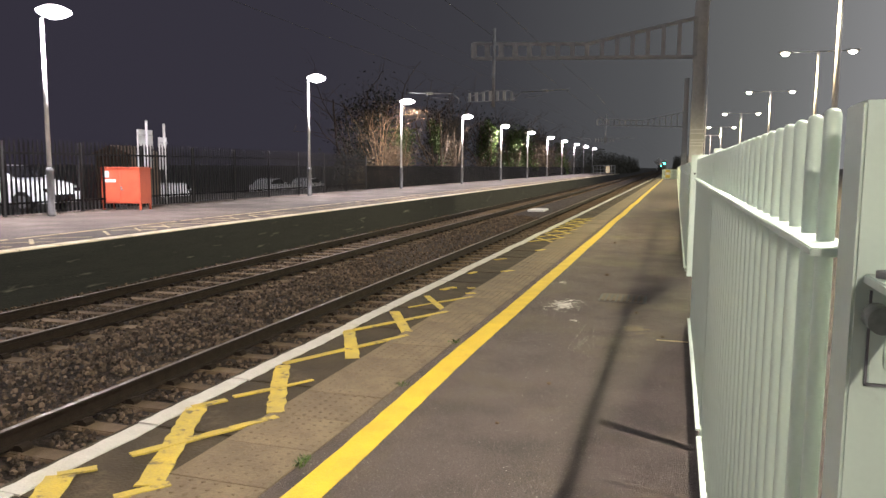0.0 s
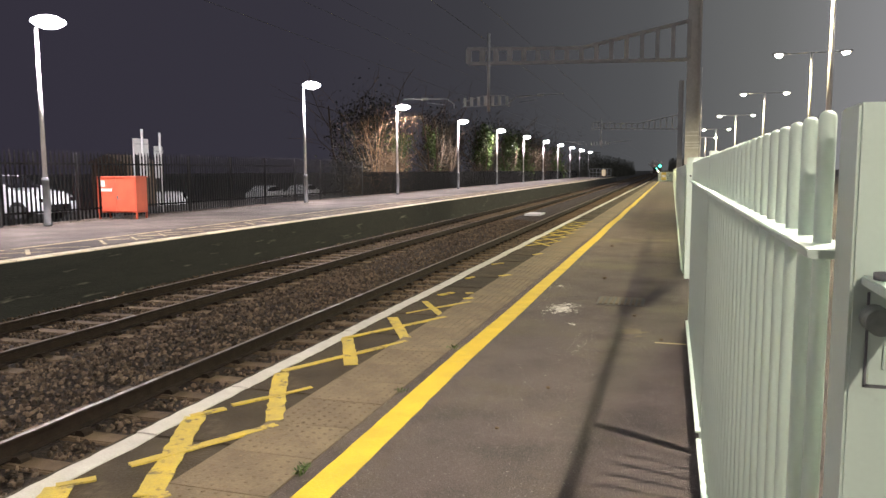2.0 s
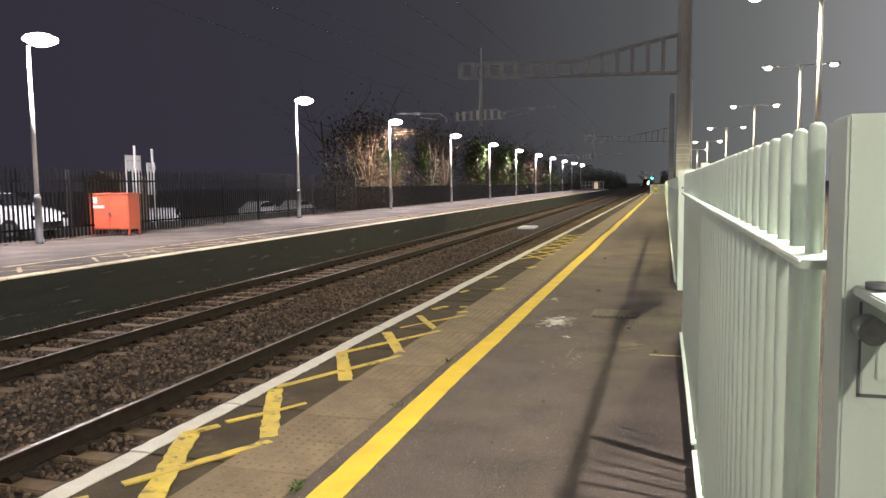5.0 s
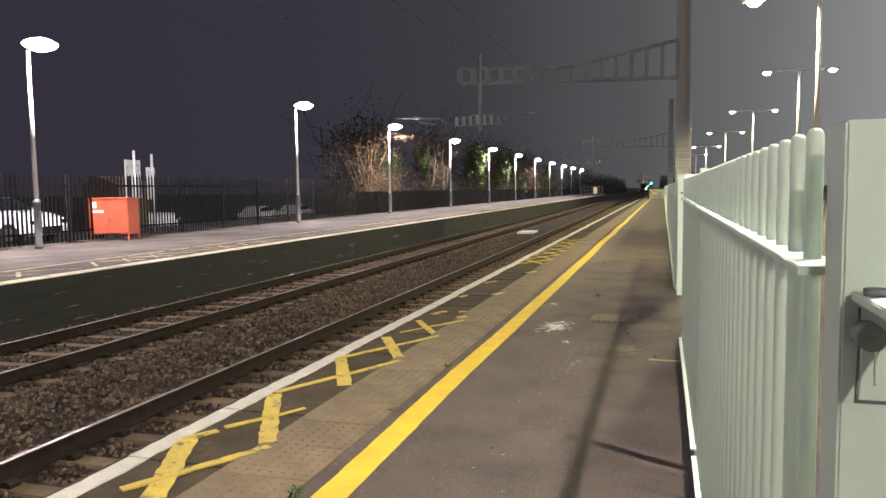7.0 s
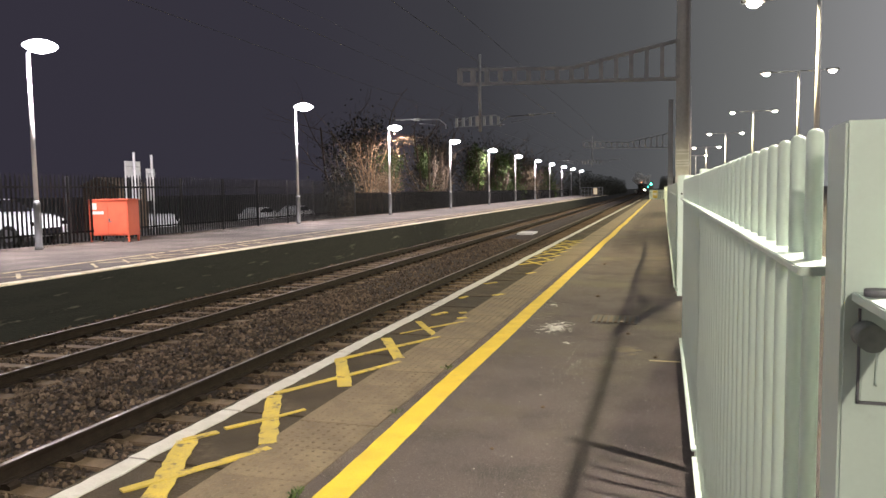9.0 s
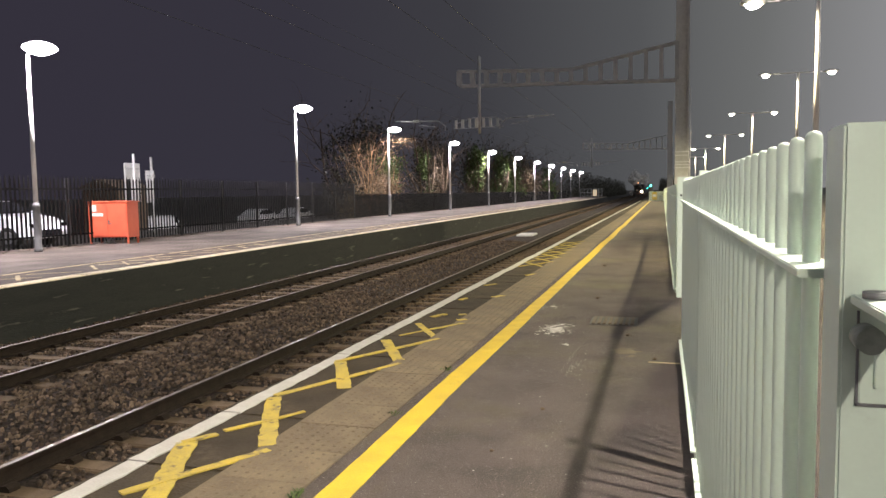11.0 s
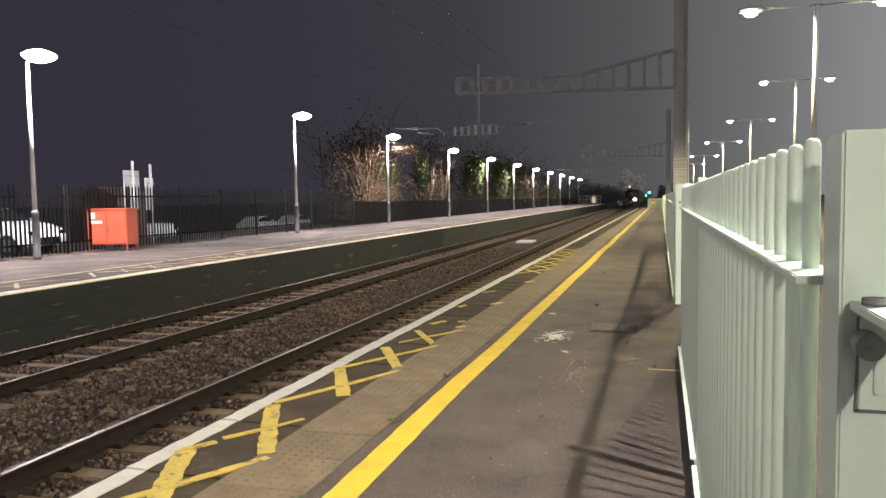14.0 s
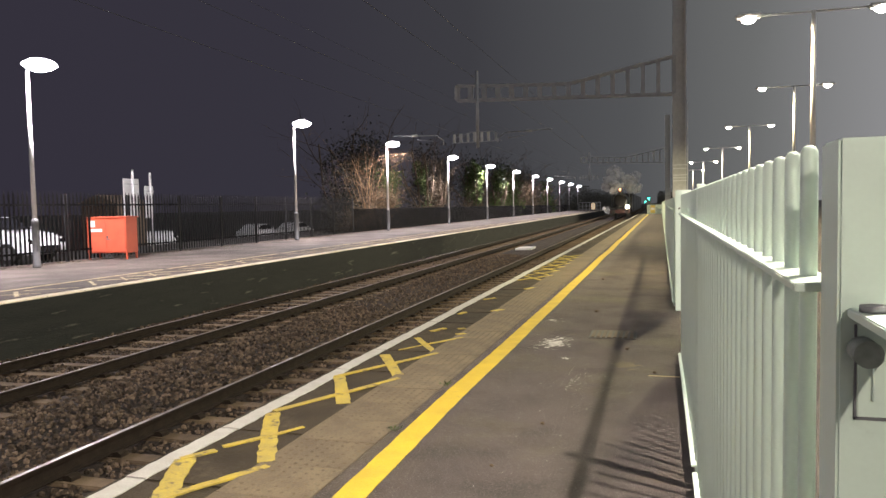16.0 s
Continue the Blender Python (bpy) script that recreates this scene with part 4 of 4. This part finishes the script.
def pebble(x, y, r, seed):
    bm = bmesh.new()
    q = bmesh.ops.create_icosphere(bm, subdivisions=2, radius=r, matrix=Matrix.Translation((0, 0, r * 0.5)))
    for v in q["verts"]:
        v.co += v.co.normalized() * r * 0.35 * noise.noise(v.co * 40 + Vector((seed, 0, 0)))
        v.co.z = max(0.0, v.co.z * 0.7)
    ob = new("loose_stone", mesh_of("loose_stone", bm, M_SLEEPER))
    ob.matrix_basis = pose(x, y, 0.001)
    tagged(ob, "small loose stone lying on the asphalt", "stone", "loose stones")


for k, (sx, sy, sr) in enumerate(((-0.82, 9.9, 0.028), (-1.05, 14.2, 0.03), (-0.55, 12.6, 0.02), (-0.75, 4.75, 0.014), (-0.05, 6.4, 0.016), (-0.32, 7.4, 0.018), (-0.9, 3.9, 0.012))):
    pebble(sx, sy, sr, k)
spill(-0.30, 6.62, 0.16, 0.34, 46, 21, "worn_patch", "tan worn patch in the asphalt", M_TAN, 0.02, 0.08)


def leaf_litter():
    """Dead leaves blown against the foot of the black fence."""
    rng = np.random.default_rng(31)
    v, f = [], []
    for _ in range(4200):
        y = rng.uniform(8, 75)
        x = -16.85 + abs(rng.normal(0, 0.28))
        a, s = rng.uniform(0, math.tau), rng.uniform(0.02, 0.06)
        k, z = len(v), rng.uniform(0.004, 0.03)
        for q in range(4):
            an = a + q * math.tau / 4
            v.append((x + math.cos(an) * s * (1 if q % 2 else 0.6), y + math.sin(an) * s * (1 if q % 2 else 0.6), z + rng.uniform(0, 0.015)))
        f += [(k, k + 1, k + 2), (k, k + 2, k + 3)]
    ob = tagged(new("leaf_litter", soup("leaf_litter", v, f, M_SCRUB)), "dry brown leaves along the foot of the fence", kind="stuff")
    ob.matrix_basis = TR


leaf_litter()

# ---- ends of the platforms ----
def end_fence():
    t = thing("end_fence", "grey-green palisade barrier across the platform end", "fence")
    for k in range(14):
        bm = bmesh.new()
        box(bm, -1.62 + k * 0.14 - 0.05, -1.62 + k * 0.14 + 0.05, P_END + 0.9, P_END + 0.93, -0.1, 1.2)
        part("pale", bm, M_MINT, t)
    for z in (0.25, 1.0):
        bm = bmesh.new()
        box(bm, -1.7, 0.3, P_END + 0.934, P_END + 0.97, z, z + 0.05)
        part("rail", bm, M_MINT, t)
    s = thing("warning_sign", "yellow and white warning notice on the end barrier", "sign")
    bm = bmesh.new()
    box(bm, -1.28, -0.68, P_END + 0.86, P_END + 0.89, 0.12, 1.12)
    part("board", bm, material("yellow_notice", (0.65, 0.50, 0.10), rough=0.6), s)
    bm = bmesh.new()
    box(bm, -1.20, -0.76, P_END + 0.85, P_END + 0.859, 0.50, 0.82)
    part("panel", bm, M_LABEL, s, "white panel of unreadable writing")


end_fence()


def far_end():
    t = thing("end_fence", "pale railing across the end of the far platform", "fence", m=TR)
    for k in range(7):
        bm = bmesh.new()
        tube(bm, (-15.3 + k * 0.75, 160, 0), (-15.3 + k * 0.75, 160, 1.8), 0.05, n=8)
        part("post", bm, M_SIGN_BACK, t)
    for z in (0.3, 1.0, 1.76):
        bm = bmesh.new()
        tube(bm, (-15.3, 160, z), (-10.8, 160, z), 0.045, n=8)
        part("rail", bm, M_SIGN_BACK, t)
    bm = bmesh.new()
    box(bm, -12.7, -11.9, 159.88, 159.95, 0.25, 1.6)
    part("notice", bm, M_POSTER, t, "small warm-coloured notice with a glow of its own")


far_end()


def signal():
    t = thing("railway_signal", "colour light signal showing a green aspect", "signal", m=pose(-1.9, 112, 0))
    bm = bmesh.new()
    tube(bm, (0.2, 0.1, -1.1), (0.2, 0.1, 1.4), 0.07, n=10)
    part("post", bm, M_GRIME, t)
    bm = bmesh.new()
    box(bm, -0.1, 0.5, 0.0, 0.2, 1.25, 2.35)
    part("head", bm, M_GRIME, t, bevel=0.04)
    for x, z, r in ((0.24, 2.02, 0.14), (-0.22, 1.62, 0.08)):
        bm = bmesh.new()
        tube(bm, (x, -0.06, z), (x, -0.02, z), r, n=16)
        part("lens", bm, M_GREEN, t, "glowing green lens")


signal()


# ---- trees behind the far fence ----
def branches(seed, height, spread, count, thick, lean=0.0, droop=0.0):
    r = random.Random(seed)
    bm = bmesh.new()
    tips = []

    def grow(p, d, length, rad, level):
        q = p
        for _ in range(4):
            d2 = (d + Vector((r.gauss(0, 0.16), r.gauss(0, 0.16), r.gauss(0.03, 0.10) - droop * 0.3 * level))).normalized()
            n = q + d2 * length / 4
            tube(bm, q, n, rad, rad * 0.85, 5, caps=False)
            rad *= 0.85
            q, d = n, d2
            if level < 3 and r.random() < 0.75:
                side = Vector((r.gauss(0, 1), r.gauss(0, 1), r.uniform(-0.15, 0.8) - droop)).normalized()
                grow(q, (d * 0.55 + side).normalized(), length * r.uniform(0.35, 0.65), rad * 0.6, level + 1)
        tips.append(q)

    for k in range(count):
        a = r.uniform(0, math.tau)
        p = Vector((math.cos(a), math.sin(a), 0)) * r.uniform(0, spread * 0.35)
        d = Vector((math.cos(a) * spread / height + lean, math.sin(a) * spread / height, 1)).normalized()
        grow(p, d, height * r.uniform(0.6, 1.0), thick * r.uniform(0.6, 1.1), 0)
    return bm, tips


def leaves(seed, count, box_, size, shape=None):
    """Loose small leaves in a ragged body."""
    rng = np.random.default_rng(seed)
    (x0, x1), (y0, y1), (z0, z1) = box_
    pts = []
    lumps = [(rng.uniform(x0, x1), rng.uniform(y0, y1), rng.uniform(z0, z1), rng.uniform(0.25, 0.7) * min(y1 - y0, z1 - z0) * 0.5) for _ in range(14)]
    for i in range(count):
        lx, ly, lz, lr = lumps[rng.integers(len(lumps))]
        p = np.array([lx, ly, lz]) + rng.normal(0, 1, 3) * lr * np.array([0.5, 0.6, 0.7])
        pts.append(p)
    v, f = [], []
    for p in pts:
        a = rng.normal(0, 1, 3)
        a /= np.linalg.norm(a)
        b = np.cross(a, rng.normal(0, 1, 3))
        b /= np.linalg.norm(b)
        s = size * rng.uniform(0.6, 1.4)
        k = len(v)
        mid_ = np.cross(a, b) * s * 0.2
        v += [tuple(p - a * s), tuple(p + b * s * 0.6 + mid_), tuple(p + a * s), tuple(p - b * s * 0.6 + mid_)]
        f += [(k, k + 1, k + 2), (k, k + 2, k + 3)]
    return v, f


def tree(x, y, seed, height, spread, count, thick, bark, label, leaf=None, lean=0.0, droop=0.0):
    t = thing("tree", label, "tree", "lineside trees", TR @ pose(x, y, -0.1))
    bm, tips = branches(seed, height, spread, count, thick, lean, droop)
    part("trunk", bm, bark, t)
    if leaf:
        n, mat, zone, size = leaf
        v, f = leaves(seed, n, zone, size)
        c = new("crown", soup("crown", v, f, mat))
        c.parent = t
    return t


tree(-18.1, 45.3, 11, 5.9, 0.45, 17, 0.027, M_TWIG, "bare tan thicket of drooping stems lit by the platform lamp", (900, M_SCRUB, ((-0.6, 0.7), (-1.2, 1.6), (0.3, 2.3)), 0.07), 0.0, 0.28)
tree(-17.9, 47.3, 17, 2.9, 0.5, 9, 0.018, M_TWIG, "tangle of dry bramble hanging over the black fence", (1900, M_SCRUB, ((-0.3, 0.6), (-0.9, 0.9), (1.2, 2.9)), 0.06))
tree(-18.2, 49.4, 14, 4.6, 0.6, 7, 0.04, M_TWIG, "bare tan thicket of stems lit by the platform lamp", (1600, M_IVY, ((-0.5, 0.5), (-1.2, 1.2), (0.2, 4.0)), 0.07))
tree(-18.6, 58.5, 21, 7.0, 1.5, 4, 0.12, M_BARK, "ivy-clad bare tree behind the platform fence", (1500, M_IVY, ((-0.3, 0.5), (-0.6, 0.6), (1.0, 5.2)), 0.09))
tree(-18.2, 61.8, 22, 6.0, 1.6, 5, 0.10, M_BARK, "leaning bare tree behind the platform fence", (900, M_SCRUB, ((-0.5, 0.5), (-1.2, 1.2), (0.5, 3.0)), 0.09))
tree(-17.9, 73.5, 23, 6.2, 1.5, 4, 0.11, M_BARK, "ivy-clad tree catching the lamp light", (2600, M_IVY, ((-0.4, 0.9), (-1.1, 1.1), (1.6, 5.6)), 0.13))
tree(-18.0, 87.0, 24, 6.2, 1.8, 5, 0.11, M_BARK, "ivy-clad tree catching the lamp light", (2400, M_IVY, ((-0.5, 0.8), (-1.4, 1.4), (0.8, 5.6)), 0.14))
tree(-18.0, 97.0, 25, 6.0, 1.8, 5, 0.11, M_BARK, "ivy-clad tree catching the lamp light", (2600, M_IVY, ((-0.5, 0.8), (-2.0, 2.0), (0.8, 5.4)), 0.15))
tree(-18.2, 108.0, 26, 6.2, 2.2, 5, 0.11, M_BARK, "tangled brown tree behind the platform fence", (2600, M_SCRUB, ((-0.5, 0.8), (-2.4, 2.4), (0.6, 5.2)), 0.15))
tree(-18.2, 128.0, 27, 6.0, 2.2, 5, 0.11, M_BARK, "ivy-clad tree catching the lamp light", (2400, M_IVY, ((-0.5, 0.8), (-2.4, 2.4), (0.6, 5.0)), 0.16))
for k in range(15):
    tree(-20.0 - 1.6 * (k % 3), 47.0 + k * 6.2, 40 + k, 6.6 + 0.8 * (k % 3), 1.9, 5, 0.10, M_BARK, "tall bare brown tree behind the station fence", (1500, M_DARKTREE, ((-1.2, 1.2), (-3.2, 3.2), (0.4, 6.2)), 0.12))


def scrub():
    """Brambles and dead growth along the back of the far platform."""
    rng = np.random.default_rng(9)
    v, f = [], []
    for i in range(15000):
        y = 41 + (rng.random() ** 1.4) * 105
        x = -17.35 - abs(rng.normal(0, 0.7))
        z = abs(rng.normal(0, 0.9)) * (0.7 + 0.5 * math.sin(y * 0.9) + 0.4 * math.sin(y * 0.37))
        a = rng.normal(0, 1, 3)
        a /= np.linalg.norm(a)
        b = np.cross(a, rng.normal(0, 1, 3))
        b /= np.linalg.norm(b)
        s = rng.uniform(0.05, 0.13)
        p, k = np.array([x, y, z]), len(v)
        v += [tuple(p - a * s), tuple(p + b * s * 0.5), tuple(p + a * s)]
        f.append((k, k + 1, k + 2))
    ob = tagged(new("undergrowth", soup("undergrowth", v, f, M_SCRUB)), "dry brown brambles and undergrowth behind the fence", kind="stuff")
    ob.matrix_basis = TR
    # far woods, with the haze put into their leaf colour
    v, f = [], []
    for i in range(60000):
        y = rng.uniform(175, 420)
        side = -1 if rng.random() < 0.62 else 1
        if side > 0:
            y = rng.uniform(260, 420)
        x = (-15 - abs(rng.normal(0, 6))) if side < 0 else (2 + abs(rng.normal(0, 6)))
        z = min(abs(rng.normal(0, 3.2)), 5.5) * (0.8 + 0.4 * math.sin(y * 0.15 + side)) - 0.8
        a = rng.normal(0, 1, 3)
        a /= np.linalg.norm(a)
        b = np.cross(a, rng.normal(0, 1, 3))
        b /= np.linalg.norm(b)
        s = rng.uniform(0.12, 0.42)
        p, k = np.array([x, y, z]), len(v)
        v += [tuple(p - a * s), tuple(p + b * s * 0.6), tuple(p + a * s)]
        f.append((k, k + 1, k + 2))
    ob = tagged(new("far_woods", soup("far_woods", v, f, M_WOODS_HAZED)), "dark woods along the line beyond the station, paled for haze", kind="stuff")
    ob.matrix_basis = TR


scrub()


# ---- the steam train ----
M_SMOKEBOX = material("matt_black_smokebox", (0.006, 0.006, 0.006), (0.010, 0.009, 0.009), 0.9)
M_SMOKEBOX.node_tree.nodes["Principled BSDF"].inputs["Specular IOR Level"].default_value = 0.06
# very dark red for the buffer beam
M_BEAM = material("dark_red_paint", (0.05, 0.012, 0.010), (0.03, 0.01, 0.009), 0.6)


def steam_train():
    t = thing("steam_train", "black steam locomotive arriving with lit headlamps", "train", m=TR @ pose(-4.40, 441, RAIL_Z))
    bm = bmesh.new()
    tube(bm, (0, 0.0, 2.55), (0, 9.5, 2.55), 0.92, 0.98, 28)
    part("boiler", bm, M_GRIME, t, "black cylindrical boiler")
    bm = bmesh.new()
    tube(bm, (0, -0.10, 2.55), (0, 0.0, 2.55), 0.70, 0.86, 28)
    tube(bm, (0, -0.16, 2.55), (0, -0.10, 2.55), 0.10, 0.12, 12)
    box(bm, -0.62, 0.62, -0.13, -0.10, 2.30, 2.36)
    box(bm, -0.62, 0.62, -0.13, -0.10, 2.74, 2.80)
    part("smokebox_door", bm, M_SMOKEBOX, t)
    bm = bmesh.new()
    turned(bm, [(0.34, 3.3), (0.27, 3.5), (0.26, 3.85), (0.33, 3.98), (0.30, 4.0)], 20, (0, 0.9, 0))
    part("chimney", bm, M_GRIME, t)
    bm = bmesh.new()
    turned(bm, [(0.42, 3.35), (0.38, 3.6), (0.2, 3.85)], 20, (0, 4.2, 0))
    part("dome", bm, M_GRIME, t)
    bm = bmesh.new()
    box(bm, -1.32, 1.32, -0.75, -0.60, 0.85, 1.30)
    part("buffer_beam", bm, M_BEAM, t, "dark red buffer beam")
    for sx in (-0.865, 0.865):
        bm = bmesh.new()
        tube(bm, (sx, -1.15, 1.06), (sx, -0.75, 1.06), 0.09, 0.13, 14)
        tube(bm, (sx, -1.22, 1.06), (sx, -1.15, 1.06), 0.24, 0.24, 18)
        part("buffer", bm, M_GRIME, t)
        bm = bmesh.new()
        tube(bm, (sx * 1.28, -0.4, 0.75), (sx * 1.28, 1.0, 0.80), 0.32, 0.32, 16)
        part("cylinder", bm, M_GRIME, t)
        bm = bmesh.new()
        box(bm, sx * 1.40 - 0.02, sx * 1.40 + 0.02, 0.1, 3.2, 1.75, 3.5)
        part("smoke_deflector", bm, M_GRIME, t)
        for wy, r in ((0.6, 0.48), (2.5, 0.95), (4.6, 0.95), (6.7, 0.95)):
            bm = bmesh.new()
            tube(bm, (sx * 0.82, wy, r), (sx * 0.95, wy, r), r, n=24)
            part("wheel", bm, M_GRIME, t)
    bm = bmesh.new()
    box(bm, -1.30, 1.30, -0.6, 9.6, 1.42, 1.50)
    part("running_plate", bm, M_GRIME, t)
    bm = bmesh.new()
    box(bm, -1.33, 1.33, 9.5, 12.0, 1.2, 3.7)
    part("cab", bm, M_GRIME, t, bevel=0.1)
    bm = bmesh.new()
    box(bm, -1.30, 1.30, 12.6, 19.0, 0.9, 3.4)
    part("tender", bm, M_GRIME, t, bevel=0.08)
    for k in range(4):
        bm = bmesh.new()
        box(bm, -1.36, 1.36, 20 + k * 20.4, 39.6 + k * 20.4, 0.8, 3.75)
        part("coach", bm, M_GRIME, t, "dark coach behind the tender", bevel=0.15)
    bm = bmesh.new()
    turned(bm, [(0.10, 1.45), (0.19, 1.52), (0.22, 1.68), (0.19, 1.84), (0.10, 1.91)], 16, (1.0, -0.80, 0))
    part("headlamp", bm, M_HEADLIGHT, t, "bright warm headlamp")
    bm = bmesh.new()
    turned(bm, [(0.06, 3.92), (0.13, 3.98), (0.15, 4.09), (0.13, 4.20), (0.06, 4.26)], 14, (0.0, -0.10, 0))
    part("top_lamp", bm, M_TOPLIGHT, t, "orange lamp above the smokebox")
    bm = bmesh.new()
    box(bm, -0.06, 0.06, -0.12, 0.02, 3.35, 3.915)
    part("lamp_bracket", bm, M_GRIME, t)
    return t


def steam_material():
    m = bpy.data.materials.new("thin_steam")
    m.use_nodes = True
    nt = m.node_tree
    nt.nodes.clear()
    out = nt.nodes.new("ShaderNodeOutputMaterial")
    mix = nt.nodes.new("ShaderNodeMixShader")
    tr = nt.nodes.new("ShaderNodeBsdfTransparent")
    df = nt.nodes.new("ShaderNodeBsdfDiffuse")
    tl = nt.nodes.new("ShaderNodeBsdfTranslucent")
    mm = nt.nodes.new("ShaderNodeMixShader")
    df.inputs[0].default_value = tl.inputs[0].default_value = (0.85, 0.84, 0.82, 1)
    nt.links.new(df.outputs[0], mm.inputs[1])
    nt.links.new(tl.outputs[0], mm.inputs[2])
    co = nt.nodes.new("ShaderNodeTexCoord")
    n = nt.nodes.new("ShaderNodeTexNoise")
    n.inputs["Scale"].default_value, n.inputs["Detail"].default_value = 1.1, 4
    nt.links.new(co.outputs["Object"], n.inputs["Vector"])
    r = nt.nodes.new("ShaderNodeMapRange")
    r.inputs["From Min"].default_value, r.inputs["From Max"].default_value, r.inputs["To Max"].default_value = 0.30, 0.66, 0.70
    nt.links.new(n.outputs[0], r.inputs["Value"])
    nt.links.new(r.outputs[0], mix.inputs[0])
    nt.links.new(tr.outputs[0], mix.inputs[1])
    nt.links.new(mm.outputs[0], mix.inputs[2])
    nt.links.new(mix.outputs[0], out.inputs[0])
    return m


M_STEAM = steam_material()


def steam_puff(seed, r0):
    """A loose ragged body of vapour made of many soft lumps."""
    r = random.Random(seed)
    bm = bmesh.new()
    for _ in range(9):
        c = Vector((r.gauss(0, 0.55), r.gauss(0, 0.5), r.gauss(0, 0.55))) * r0
        s = r0 * r.uniform(0.35, 0.8)
        q = bmesh.ops.create_icosphere(bm, subdivisions=3, radius=s, matrix=Matrix.Translation(c))
        for v in q["verts"]:
            d = (v.co - c).normalized()
            v.co += d * s * 0.45 * noise.noise(v.co * (1.6 / r0) + Vector((seed, 0, 0)))
    for f in bm.faces:
        f.smooth = True
    ob = new("steam_cloud", mesh_of("steam_cloud", bm, M_STEAM))
    return tagged(ob, "grey drifting cloud of exhaust steam above the locomotive", "steam", "locomotive steam", "")


train = steam_train()
puffs = [steam_puff(k, r) for k, r in enumerate((0.6, 0.95, 1.05, 1.15, 1.2, 1.2, 0.42))]
# place behind and above the chimney: along the train, sideways, up
PUFF_AT = [(1.2, -0.7, 4.4), (2.2, -1.3, 4.6), (3.6, -1.5, 5.5), (5.2, -0.7, 6.3), (6.5, 1.2, 5.2), (8.5, -0.6, 4.9), (1.0, -1.9, 1.2)]


def motions():
    def at(t):
        return 105.0 + 21.0 * (16.0 - t)
    walk(train, [(t, TR @ pose(-4.40, at(t), RAIL_Z)) for t in (0.0, 4.0, 8.0, 12.0, 16.0)])
    for k, (puff, (dy, dx, dz)) in enumerate(zip(puffs, PUFF_AT)):
        walk(puff, [(t, TR @ pose(-4.40 + dx, at(t) + dy, RAIL_Z + dz + 0.12 * math.sin(t * 1.7 + k), 0, 0, 3.0 * t + 20 * k)) for t in (0.0, 2.0, 4.0, 6.0, 8.0, 10.0, 12.0, 13.0, 14.0, 15.0, 16.0)])


motions()
